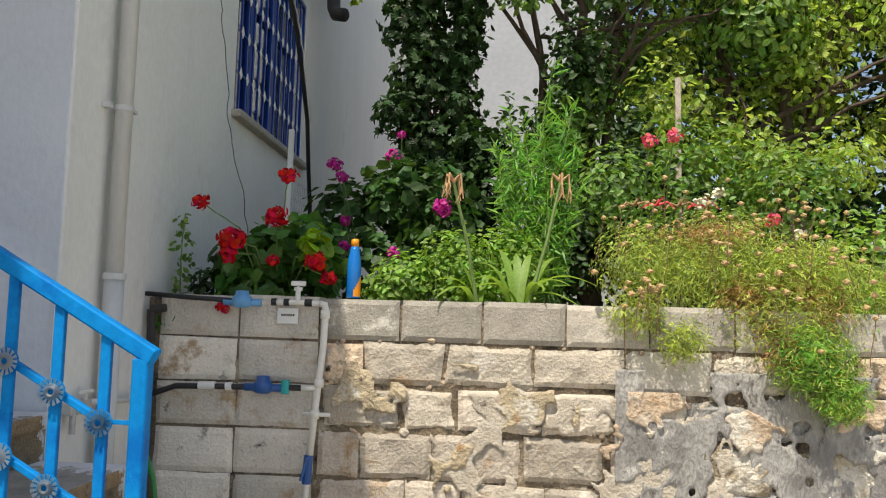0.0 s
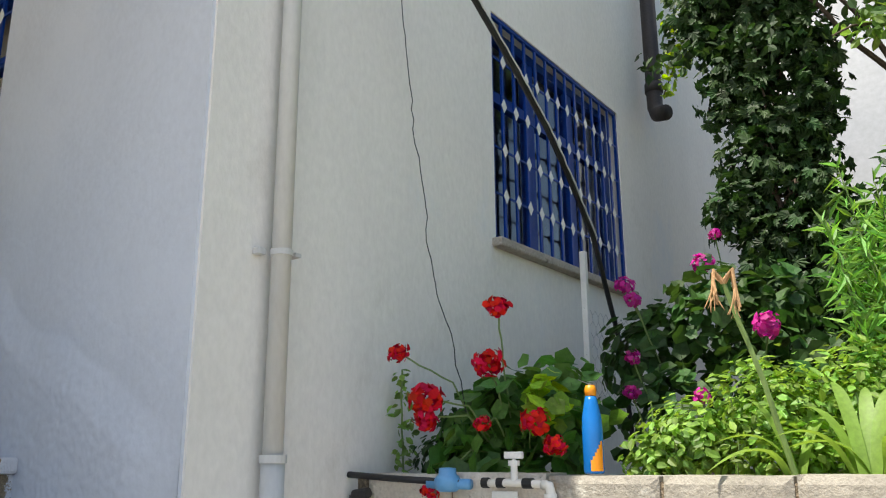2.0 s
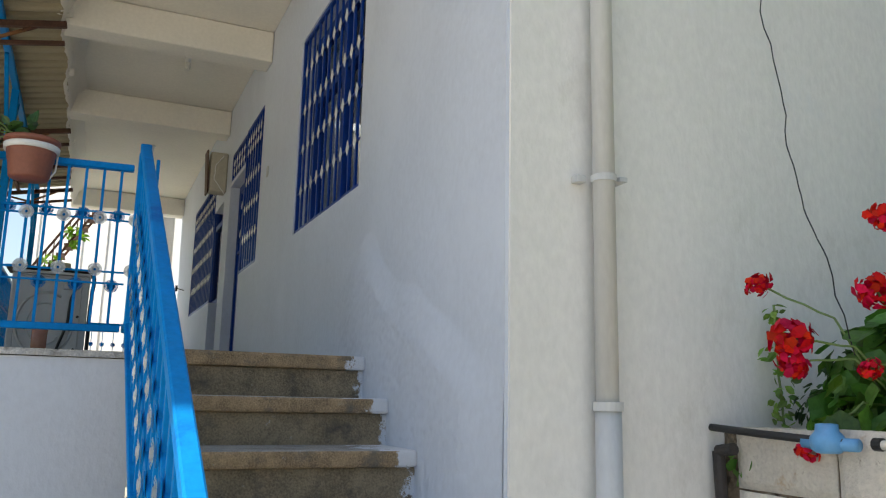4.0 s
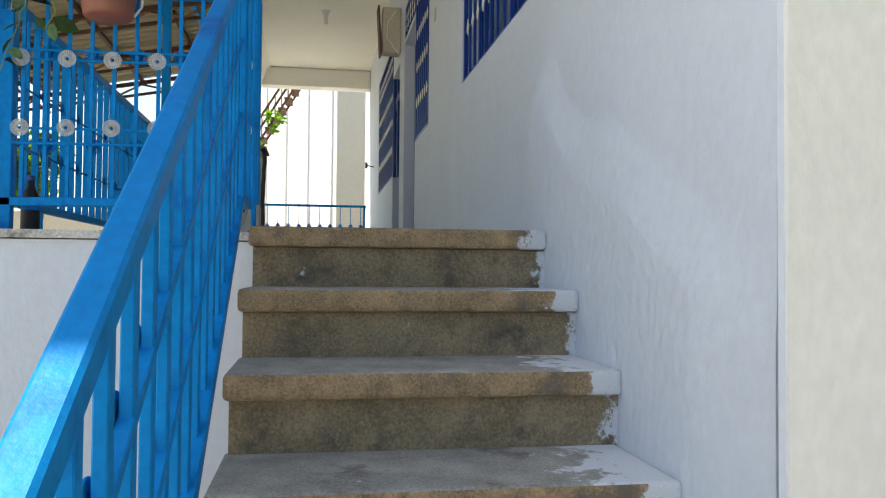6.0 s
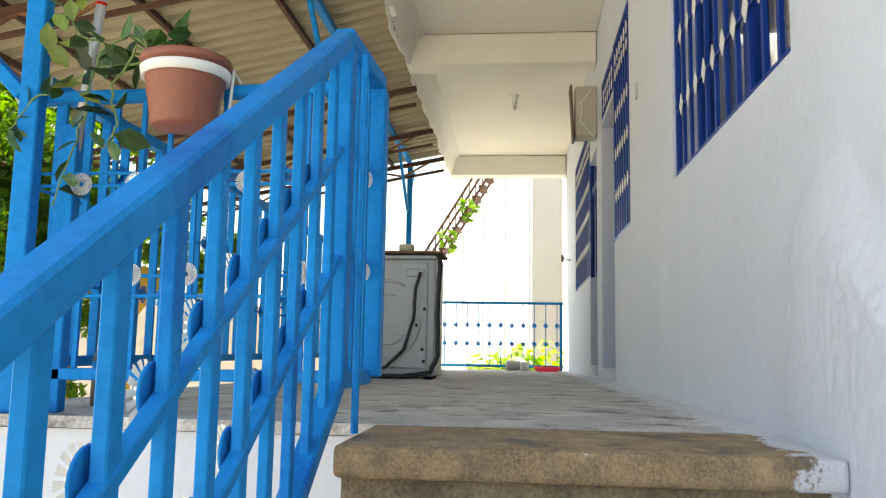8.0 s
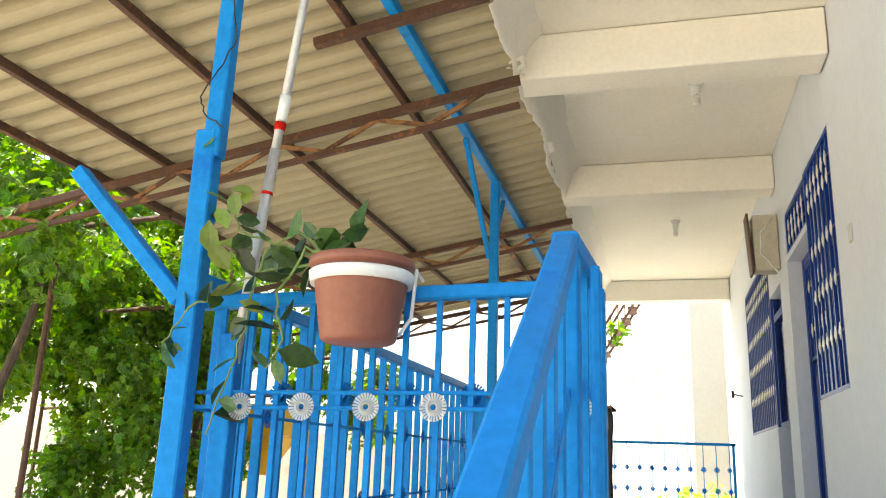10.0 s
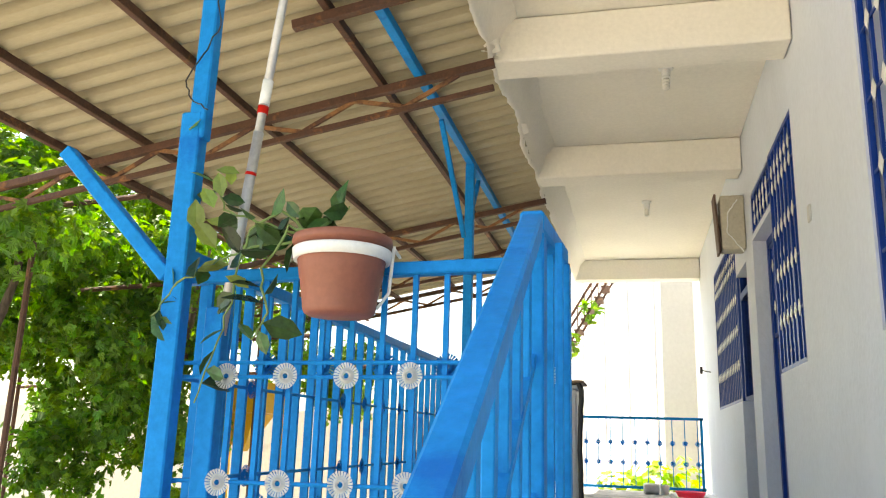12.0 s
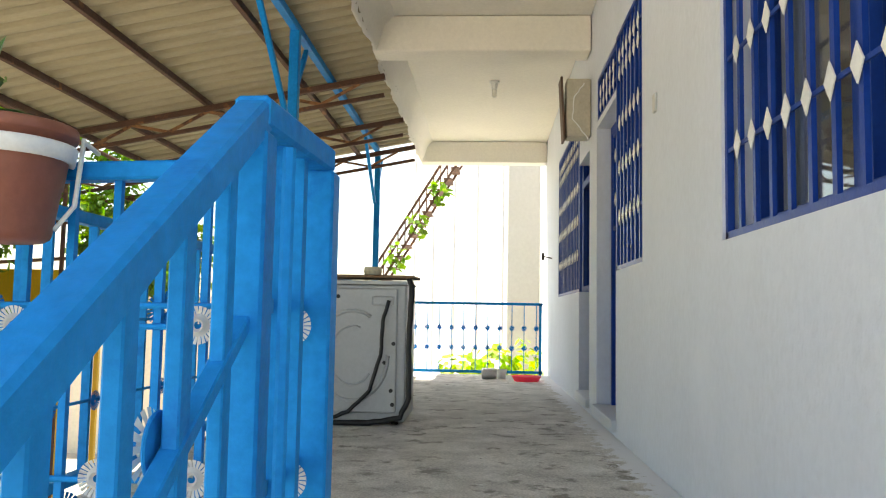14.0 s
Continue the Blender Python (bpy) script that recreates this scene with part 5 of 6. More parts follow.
tube(bm, ((-0.645, yp - 0.01, 0.8), (-0.65, yp - 0.015, 0.70), (-0.67, yp - 0.02, 0.35), (-0.70, yp - 0.02, GROUND)), 0.013, 10)
part("lower_hose", bm, M_PVC, plumb)
bm = bmesh.new()
tube(bm, ((-0.65, yp - 0.012, 0.80), (-0.655, yp - 0.014, 0.67)), 0.021, 10)
bar(bm, (-0.65, yp - 0.04, 0.79), (-0.675, yp - 0.05, 0.69), 0.018, 0.01)
part("blue_tap", bm, M_METERBLUE, plumb, "blue shut-off tap")
bm = bmesh.new()
for z0, z1, r in ((1.505, 1.56, 0.012), (1.558, 1.575, 0.02)):
    tube(bm, ((-0.735, yp, z0), (-0.735, yp, z1)), r, 10)
bar(bm, (-0.77, yp, 1.592), (-0.70, yp, 1.592), 0.02, 0.024, bevel=0.004)
tube(bm, ((-0.735, yp, 1.57), (-0.735, yp, 1.59)), 0.007, 8)
part("stop_tap", bm, M_WHITE, plumb, "white stop tap with a cross handle")
for a, b in ((-0.86, -0.835), (-0.80, -0.775), (-0.70, -0.665)):
    bm = bmesh.new()
    tube(bm, ((a, yp, 1.502), (b, yp, 1.502)), 0.0175, 10)
    part("collar", bm, M_BLACK, plumb)
for a, b in ((-1.19, -1.11), (-1.06, -1.03)):
    bm = bmesh.new()
    tube(bm, ((a, yp, 1.10), (b, yp, 1.103)), 0.0185, 10)
    part("coupling", bm, M_WHITE, plumb, "white pipe coupling")
bm = bmesh.new()
tube(bm, ((-0.775, yp - 0.005, 1.075), (-0.775, yp - 0.005, 1.14)), 0.02, 12)
part("coupling", bm, M_TEAL, plumb, "teal pipe coupling")
for cx, cz in ((-1.0, 1.50), (-0.88, 1.105)):
    bm = bmesh.new()
    lathe(bm, ((0.03, -0.03), (0.045, -0.02), (0.047, 0.012), (0.04, 0.022), (0.032, 0.03), (0.03, 0.05), (0.012, 0.052)), 18, (cx, yp - 0.01, cz))
    tube(bm, ((cx - 0.09, yp, cz - 0.004), (cx + 0.09, yp, cz - 0.004)), 0.018, 10)
    part("water_meter", bm, M_METERBLUE if cz < 1.3 else mat("pale_blue_plastic", (0.12, 0.34, 0.62), 0.4, var=0.08), plumb, "blue water meter", smooth=True)
bm = bmesh.new()
box(bm, -0.835, YW - 0.03, 1.40, -0.735, YW - 0.022, 1.475, 0.003)
tg = part("tag", bm, M_WHITE, plumb, "white paper tag with a line of small print")
bm = bmesh.new()
for k in range(6):
    box(bm, -0.815 + 0.011 * k, YW - 0.0315, 1.437, -0.807 + 0.011 * k, YW - 0.0302, 1.447)
part("print", bm, M_DPIPE, tg)
bm = bmesh.new()
tube(bm, ((XB + 0.05, yp, 1.45), (XB + 0.06, yp, 1.2), (XB + 0.07, yp, GROUND)), 0.02, 10)
tube(bm, ((XB + 0.05, yp, 1.45), (XB + 0.12, yp, 1.46)), 0.02, 10)
part("drain_pipe", bm, M_DPIPE, plumb, "dark drain pipe in the corner")
bm = bmesh.new()
tube(bm, wavy(((-1.05, 3.2, 1.0), (-1.0, 3.22, 0.85), (-0.98, 3.25, 0.5), (-0.9, 3.3, GROUND + 0.01)), 0.006, 5, 6), 0.010, 8)
part("garden_hose", bm, mat("green_hose", (0.03, 0.20, 0.06), 0.5), None, "green garden hose hanging by the stairs", category="hose")

bo = thing("spray_bottle", (-0.49, 4.24, WTOP), "bright blue plastic bottle with an orange cap on the wall", "bottle")
bm = bmesh.new()
lathe(bm, ((0.030, 0.0), (0.034, 0.006), (0.034, 0.14), (0.032, 0.18), (0.022, 0.235), (0.018, 0.25)), 22, (-0.49, 4.24, WTOP + 0.002))
part("bottle_body", bm, M_BOTTLE, bo, smooth=True)
bm = bmesh.new()
lathe(bm, ((0.019, 0.251), (0.0195, 0.272), (0.016, 0.285), (0.01, 0.287)), 18, (-0.49, 4.24, WTOP + 0.002))
part("cap", bm, M_ORANGE, bo, "orange screw cap", smooth=True)
bm = bmesh.new()
for k in range(6):
    a = radians(-75 + 12 * k)
    bar(bm, (-0.49 + 0.0346 * math.cos(a), 4.24 + 0.0346 * math.sin(a), WTOP + 0.01), (-0.49 + 0.0346 * math.cos(a), 4.24 + 0.0346 * math.sin(a), WTOP + 0.045 + 0.012 * k), 0.0075, 0.001, up=(math.cos(a), math.sin(a), 0))
part("label", bm, M_ORANGE, bo, "orange and white label patch")

# ---- plants ----
def flower_head(parent, c, r, material, n, seed, label):
    rng = np.random.default_rng(seed)
    p, d = cloud(rng, c, (r, r, r * 0.8), n, 0.5)
    piece("flower_head", leaf_mesh("flower_head", "petal", p, d, r * 0.75, material, seed, up=0.1, spread=0.4), Matrix(), parent, label)


def stem(parent, pts, r, material=None, r_end=None, name="stem", seed=0, wob=0.004):
    bm = bmesh.new()
    tube(bm, wavy(pts, wob, 5, seed), r, 6, r_end)
    return part(name, bm, material or M_STALK, parent)


gr = thing("red_geranium", (-0.95, 4.45, 1.48), "bushy red geranium with round scalloped leaves on the wall", "geranium")
blobs = [(-1.12, 4.50, 1.68, 0.17, 0.14, 0.18), (-0.92, 4.46, 1.74, 0.2, 0.16, 0.22), (-0.74, 4.45, 1.66, 0.17, 0.14, 0.16), (-1.0, 4.36, 1.58, 0.22, 0.12, 0.10), (-0.8, 4.6, 1.8, 0.2, 0.14, 0.18)]
foliage("leaves", 1, blobs, 620, "round", 0.085, M_GERAN, gr, up=0.7)
foliage("young_leaves", 2, [(-0.70, 4.32, 1.80, 0.09, 0.06, 0.09), (-0.68, 4.30, 1.74, 0.08, 0.05, 0.05)], 46, "round", 0.07, M_LIME, gr, up=0.7)
foliage("hanging_leaves", 3, [(-1.12, 4.27, 1.52, 0.08, 0.05, 0.05), (-1.38, 4.2, 1.40, 0.07, 0.03, 0.05)], 26, "round", 0.06, M_GERAN, gr)
for k, (x, y, z, r) in enumerate(((-0.826, 4.207, 2.119, 0.05), (-1.229, 4.136, 1.975, 0.045), (-1.039, 4.06, 1.79, 0.07), (-1.06, 4.08, 1.72, 0.05), (-0.665, 4.171, 1.708, 0.058), (-0.88, 4.22, 1.92, 0.062), (-0.87, 4.16, 1.70, 0.035), (-0.60, 4.18, 1.625, 0.042), (-1.10, 4.17, 1.475, 0.04))):
    flower_head(gr, (x, y, z), r * 0.85, M_RED, 75, 20 + k, "scarlet flower head")
    stem(gr, ((-0.92 + 0.3 * (x + 0.92), 4.42, 1.6), ((x - 0.92) / 2, (y + 4.42) / 2, (z + 1.75) / 2), (x, y, z)), 0.0035, seed=k)
sp = thing("seedling", (-1.40, 4.40, 1.48), "thin leafy sprout growing in the wall corner", "plant")
stem(sp, ((-1.40, 4.40, 1.46), (-1.41, 4.39, 1.7), (-1.385, 4.36, 1.94)), 0.004, seed=3)
foliage("leaves", 4, [(-1.40, 4.39, 1.56 + 0.06 * k, 0.05, 0.04, 0.03) for k in range(7)], 90, "oval", 0.04, M_MID, sp)
foliage("low_leaves", 5, [(-1.28, 4.47, 1.58, 0.12, 0.1, 0.12), (-1.22, 4.5, 1.7, 0.08, 0.08, 0.1)], 220, "oval", 0.045, M_DARK, sp)

pg = thing("pink_geranium", (-0.5, 5.6, 1.48), "large geranium bush with magenta flowers in the shade", "geranium")
blobs = [(-0.85, 5.75, 2.1, 0.3, 0.25, 0.3), (-0.45, 5.65, 2.2, 0.35, 0.3, 0.32), (-0.15, 5.5, 1.95, 0.3, 0.25, 0.3), (-0.6, 5.45, 1.75, 0.4, 0.3, 0.25), (-0.2, 5.7, 2.3, 0.25, 0.2, 0.2)]
foliage("leaves", 6, blobs, 1000, "round", 0.085, M_GERANSHADE, pg, up=0.6)
for k, (x, y, z, r) in enumerate(((-0.491, 5.6, 2.50, 0.065), (-0.129, 5.22, 2.116, 0.075), (-0.86, 5.5, 2.42, 0.06), (-0.80, 5.45, 2.33, 0.05), (-0.72, 5.20, 2.02, 0.045), (-0.46, 5.75, 2.68, 0.04), (-0.72, 5.15, 1.86, 0.045), (-0.42, 5.2, 1.83, 0.05))):
    flower_head(pg, (x, y, z), r * 0.78, M_PINK, 60, 60 + k, "magenta flower head")
    stem(pg, ((x * 0.8 - 0.1, y + 0.15, z - 0.3), (x, y, z)), 0.004, seed=k)

herb = thing("herb_bush", (-0.05, 4.7, 1.48), "low bright green herb bush behind the wall", "bush")
foliage("leaves", 7, [(-0.28, 4.62, 1.64, 0.2, 0.18, 0.17), (-0.02, 4.66, 1.72, 0.24, 0.2, 0.22), (0.25, 4.8, 1.75, 0.24, 0.2, 0.24), (0.1, 4.5, 1.58, 0.22, 0.1, 0.12), (-0.38, 4.5, 1.58, 0.12, 0.1, 0.14)], 4600, "oval", 0.04, M_MINT, herb, up=0.8, shell=0.3)
for k in range(9):
    x, y = -0.42 + 0.095 * k, 4.6 + 0.06 * (k % 3)
    stem(herb, ((x, y, 1.47), (x + 0.02, y - 0.02, 1.62), (x + 0.01, y - 0.03, 1.78)), 0.003, seed=k)
fe = thing("feathery_plant", (0.52, 5.08, 1.48), "tall feathery bright green plant with narrow leaves", "plant")
rng = np.random.default_rng(8)
pts, dirs = [], []
for k in range(24):
    bx, by = 0.46 + rng.normal(0, 0.09), 5.05 + rng.normal(0, 0.07)
    tip = np.array((0.516, 5.07, 3.0)) if k == 0 else np.array((bx + rng.normal(0, 0.13), by + rng.normal(0, 0.08), rng.uniform(2.25, 2.72)))
    base = np.array((bx, by, 1.5))
    stem(fe, (tuple(base), tuple((base + tip) / 2 + rng.normal(0, 0.02, 3)), tuple(tip)), 0.004, r_end=0.002, seed=k)
    for t in np.linspace(0.1, 1, 110):
        pts.append(base + (tip - base) * t + rng.normal(0, 0.006, 3))
        a = rng.uniform(0, 6.28)
        dirs.append((math.cos(a), math.sin(a), 0.9))
piece("leaves", leaf_mesh("leaves", "thin", pts, dirs, 0.10, M_FERN, 8, up=-0.3, spread=0.25), Matrix(), fe)


def strap(bm, base, heading, length, arch, w, seed):
    """A long arching channelled leaf."""
    rnd = random.Random(seed)
    h = Vector((math.cos(heading), math.sin(heading), 0))
    side = Vector((-h.y, h.x, 0))
    prev = None
    n = 12
    for i in range(n + 1):
        t = i / n
        p = Vector(base) + h * (length * (0.25 * t + arch * t * t)) + Vector((0, 0, length * (0.95 * t - (0.35 + arch) * t * t)))
        ww = w * (0.6 + 0.6 * t) * (1 - t ** 3) + 0.001
        row = [bm.verts.new(p + side * ww * k + Vector((0, 0, 0.3 * ww * abs(k)))) for k in (-1, 0, 1)]
        if prev:
            for k in (0, 1):
                bm.faces.new((prev[k], prev[k + 1], row[k + 1], row[k]))
        prev = row


ly = thing("amaryllis", (0.28, 4.40, 1.50), "amaryllis with arching strap leaves and withered flowers", "amaryllis")
for k, (hd, ln, ar, bx) in enumerate(((178, 0.36, 0.75, 0.30), (150, 0.40, 0.22, 0.27), (120, 0.46, 0.10, 0.30), (70, 0.44, 0.12, 0.33), (25, 0.44, 0.38, 0.34), (-5, 0.44, 0.62, 0.35), (-40, 0.36, 0.55, 0.33), (-75, 0.34, 0.62, 0.34), (40, 0.46, 0.2, 0.36), (215, 0.34, 0.45, 0.28), (-25, 0.30, 1.0, 0.36), (95, 0.42, 0.08, 0.31), (160, 0.40, 0.12, 0.10), (185, 0.34, 0.5, 0.09), (60, 0.36, 0.25, 0.11), (230, 0.30, 0.8, 0.10))):
    bm = bmesh.new()
    strap(bm, (bx + 0.015 * math.cos(k), 4.38 + 0.02 * math.sin(2 * k), 1.50), radians(hd), ln * 1.25, ar * 0.62, 0.026, k)
    part("leaf", bm, M_STRAP, ly, smooth=True)
for k, (x, y, z, bx) in enumerate(((0.505, 4.36, 2.14, 0.35), (-0.02, 4.24, 2.11, 0.11))):
    stem(ly, ((bx, 4.36, 1.5), ((bx + x) / 2 + 0.01, (4.36 + y) / 2, (1.5 + z) / 2), (x, y, z)), 0.010, r_end=0.008, seed=k, wob=0.002, name="flower_stalk")
    bm = bmesh.new()
    rnd = random.Random(k)
    for q in range(4):
        a = q * 1.6 + k
        e = Vector((x + 0.045 * math.cos(a), y + 0.035 * math.sin(a), z - 0.03 + 0.03 * math.sin(q)))
        tube(bm, ((x, y, z), (x + 0.04 * math.cos(a), y + 0.03 * math.sin(a), z + 0.035), tuple(e), tuple(e + Vector((0.01, 0, -0.06)))), 0.010, 6, 0.003)
        for u in range(3):
            c = e + Vector((rnd.uniform(-0.012, 0.012), rnd.uniform(-0.012, 0.012), -0.03))
            tube(bm, (tuple(e), tuple(c), tuple(c + Vector((rnd.uniform(-0.03, 0.03), 0, -0.05)))), 0.006, 5, 0.001)
    part("withered_flower", bm, mat("withered_petal", (0.50, 0.30, 0.15), 0.8, var=0.25, scale=30) if k == 0 else bpy.data.materials["withered_petal"], ly, "dry tan withered flowers")

sa = thing("spilling_bush", (1.4, 4.4, 1.48), "yellow-green bush with dried flower heads spilling over the wall", "bush")
blobs = [(0.95, 4.55, 1.75, 0.28, 0.25, 0.25), (1.35, 4.5, 1.78, 0.36, 0.3, 0.26), (1.75, 4.45, 1.65, 0.34, 0.28, 0.28), (1.55, 4.2, 1.5, 0.4, 0.16, 0.2), (0.85, 4.15, 1.5, 0.16, 0.1, 0.12), (1.05, 4.13, 1.38, 0.13, 0.09, 0.12), (1.62, 4.08, 1.30, 0.22, 0.1, 0.18), (1.72, 4.06, 1.15, 0.14, 0.08, 0.12), (2.1, 4.5, 1.6, 0.2, 0.2, 0.18)]
foliage("leaves", 9, blobs + [(1.2, 4.3, 1.66, 0.3, 0.14, 0.2), (1.6, 4.22, 1.7, 0.3, 0.14, 0.18)], 30000, "thin", 0.036, M_SANTO, sa, up=0.7, shell=0.35)
foliage("fresh_leaves", 10, blobs[6:8] + [(1.9, 4.3, 1.45, 0.15, 0.12, 0.15)], 5000, "thin", 0.036, M_FERN, sa, up=0.5, shell=0.3)
foliage("dry_leaves", 12, [(1.45, 4.2, 1.45, 0.14, 0.08, 0.14), (1.5, 4.1, 1.32, 0.12, 0.06, 0.1), (1.6, 4.25, 1.62, 0.2, 0.12, 0.12), (1.35, 4.22, 1.58, 0.16, 0.1, 0.12), (1.7, 4.2, 1.52, 0.16, 0.1, 0.14), (1.25, 4.4, 1.9, 0.3, 0.2, 0.08)], 4800, "thin", 0.034, M_RUSSET, sa, up=0.3, shell=0.2)
rng = np.random.default_rng(12)
bud = bmesh.new()
bmesh.ops.create_icosphere(bud, subdivisions=2, radius=0.016)
for v in bud.verts:
    v.co *= 1 + 0.6 * noise.noise(v.co * 150)
    v.co.z *= 0.75
BUD = mesh_of("dry_flower_head", bud, M_DEAD)
for k in range(120):
    b = blobs[int(rng.integers(0, 5))] if k > 14 else (1.0 + 0.07 * k, 4.6, 1.95, 0.1, 0.1, 0.1)
    p = np.array(b[:3]) + rng.normal(0, 0.55, 3) * np.array(b[3:]) + np.array((0, -b[4] * 0.55, b[5] * 0.75))
    piece("dry_flower_head", BUD, Matrix.Translation(p) @ Matrix.Diagonal((*(rng.uniform(0.7, 1.25, 3)), 1)), sa)
    if k % 2 == 0:
        stem(sa, (tuple(p - np.array((rng.normal(0, 0.03), -0.04, 0.22))), tuple(p)), 0.002, M_DEAD, seed=k)
for k, (x, y, z) in enumerate(((1.33, 4.75, 2.12), (1.38, 4.74, 2.16), (1.28, 4.72, 2.10), (1.75, 4.6, 1.93))):
    flower_head(sa, (x, y, z), 0.035, M_CREAMPETAL, 30, 90 + k, "cream flower")

ro = thing("rose_bush", (1.2, 5.6, 1.48), "rose bush with grey-green leaves and pink blooms tied to a stake", "rose bush")
foliage("leaves", 13, [(0.95, 5.6, 2.3, 0.35, 0.3, 0.35), (1.5, 5.7, 2.45, 0.45, 0.3, 0.4), (2.1, 5.6, 2.3, 0.45, 0.3, 0.4), (1.4, 5.4, 2.0, 0.6, 0.25, 0.3)], 3000, "oval", 0.055, M_MID, ro, up=0.7)
for k, (x, y, z) in enumerate(((1.173, 4.9, 2.50), (1.08, 5.1, 2.52), (1.75, 5.0, 2.05))):
    flower_head(ro, (x, y, z), 0.045, M_ROSE, 34, 110 + k, "pink bloom")
    stem(ro, ((x, y + 0.4, 1.7), (x, y, z)), 0.004, seed=k)
for k in range(4):
    x = 0.9 + 0.12 * k
    stem(ro, ((x, 4.95, 1.7), (x + 0.02, 4.9, 2.05), (x + 0.05, 4.85, 2.10)), 0.006, name="dry_stalk", seed=k)
    bm = bmesh.new()
    for q in range(5):
        tube(bm, ((x + 0.05, 4.85, 2.10), (x + 0.05 + 0.06 * math.cos(q * 1.3), 4.83 + 0.04 * math.sin(q), 2.12 + 0.02 * math.sin(q * 2)), (x + 0.05 + 0.10 * math.cos(q * 1.3), 4.82, 2.08)), 0.008, 5, 0.002)
    part("faded_bloom", bm, M_ROSE if k % 2 else M_DEAD, ro, "faded pinkish trumpet flower")
bm = bmesh.new()
bar(bm, (1.49, 6.09, 1.4), (1.465, 6.09, 3.2), 0.04, 0.022, up=(0, 1, 0), bevel=0.003)
part("garden_stake", bm, mat("peeling_stake", (0.50, 0.42, 0.36), 0.85, var=0.25, scale=9, fine=60, bump=0.4, stain=(0.30, 0.20, 0.15), stain_at=0.56, stain_scale=8), None, "peeling white garden stake among the roses", category="stake")
sh = thing("right_shrub", (2.4, 5.2, 1.48), "small-leaved green shrub at the wall's sunny end", "shrub")
sh.name = "leafy_shrub"
INV[sh.name] = Matrix.Translation((2.4, 5.2, 1.48)).inverted()
foliage("leaves", 14, [(2.25, 5.0, 1.8, 0.4, 0.35, 0.35), (2.75, 5.1, 1.9, 0.45, 0.35, 0.4), (3.3, 5.2, 1.9, 0.5, 0.4, 0.4), (2.5, 4.7, 1.65, 0.4, 0.2, 0.2)], 4200, "oval", 0.045, M_MINT, sh, up=0.7)


def tree(name, base, tips, trunk_r, blobs, n, kind, size, material, label, seed, category="tree", droop=0.2):
    t = thing(name, base, label, category)
    bm = bmesh.new()
    for k, tip in enumerate(tips):
        mid = (Vector(base) + Vector(tip)) / 2 + Vector((0.1 * math.sin(k * 2 + seed), 0.08, 0.1))
        tube(bm, wavy((base, tuple(mid), tip), 0.03, 5, seed + k), trunk_r if k == 0 else trunk_r * 0.6, 8, trunk_r * 0.2)
    part("trunk", bm, M_BARK, t, smooth=True)
    rnd = random.Random(seed)
    bm = bmesh.new()
    for k in range(26):
        b = rnd.choice(blobs)
        tip = rnd.choice(tips)
        s = Vector(base).lerp(Vector(tip), rnd.uniform(0.45, 0.95))
        e = Vector(b[:3]) + Vector([rnd.uniform(-0.8, 0.8) * b[3 + q] for q in range(3)])
        tube(bm, wavy((tuple(s), tuple(s.lerp(e, 0.5) + Vector((0, 0, 0.06))), tuple(e)), 0.03, 4, k), trunk_r * 0.22, 5, trunk_r * 0.06)
    part("limb", bm, M_BARK, t)
    foliage("crown", seed, blobs, n, kind, size, material, t, up=0.4, droop=droop, shell=0.25)
    return t


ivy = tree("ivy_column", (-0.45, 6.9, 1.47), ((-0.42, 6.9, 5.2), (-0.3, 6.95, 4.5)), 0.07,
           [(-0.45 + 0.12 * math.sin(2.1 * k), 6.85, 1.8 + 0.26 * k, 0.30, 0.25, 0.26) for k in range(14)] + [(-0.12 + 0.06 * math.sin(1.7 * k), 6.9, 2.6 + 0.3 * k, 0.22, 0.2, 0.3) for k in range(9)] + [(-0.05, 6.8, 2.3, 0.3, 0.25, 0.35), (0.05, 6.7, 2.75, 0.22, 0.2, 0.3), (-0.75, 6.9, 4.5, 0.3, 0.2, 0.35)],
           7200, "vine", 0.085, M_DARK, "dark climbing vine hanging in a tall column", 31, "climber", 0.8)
tree("garden_tree", (0.95, 6.9, 1.47), ((0.80, 6.9, 4.6), (1.2, 6.95, 4.9), (0.45, 6.8, 4.2)), 0.10,
     [(2.3, 6.9, 3.9, 0.6, 0.4, 0.5), (0.9, 6.9, 3.4, 0.3, 0.3, 0.45), (0.7, 6.8, 4.55, 0.45, 0.4, 0.3), (1.2, 6.7, 4.3, 0.5, 0.4, 0.35), (0.2, 6.7, 4.75, 0.5, 0.35, 0.22), (1.75, 6.7, 4.5, 0.5, 0.4, 0.4), (0.85, 6.6, 5.1, 1.0, 0.5, 0.3), (1.3, 7.2, 3.6, 0.4, 0.3, 0.4), (-0.3, 6.7, 4.95, 0.5, 0.4, 0.25), (0.25, 6.6, 4.45, 0.35, 0.2, 0.1), (0.5, 6.7, 4.25, 0.25, 0.2, 0.12), (0.35, 6.5, 3.95, 0.3, 0.15, 0.07), (0.75, 6.8, 3.0, 0.3, 0.25, 0.4)],
     9500, "oval", 0.08, M_MID, "dark-trunked garden tree with small glossy leaves", 32)
tree("broad_tree", (2.6, 7.2, 1.47), ((2.5, 7.2, 4.4), (3.2, 7.3, 4.8), (1.9, 7.1, 4.5)), 0.11,
     scatter_blobs(5, (1.5, 6.7, 2.6), (4.8, 7.7, 5.2), 42, 0.45), 20000, "oval", 0.075, M_SUNLEAF, "broad leafy tree over the garden's sunny end", 33)
hd = thing("hedge", (2.2, 8.3, 1.47), "dense dark hedge closing the garden at the back", "hedge")
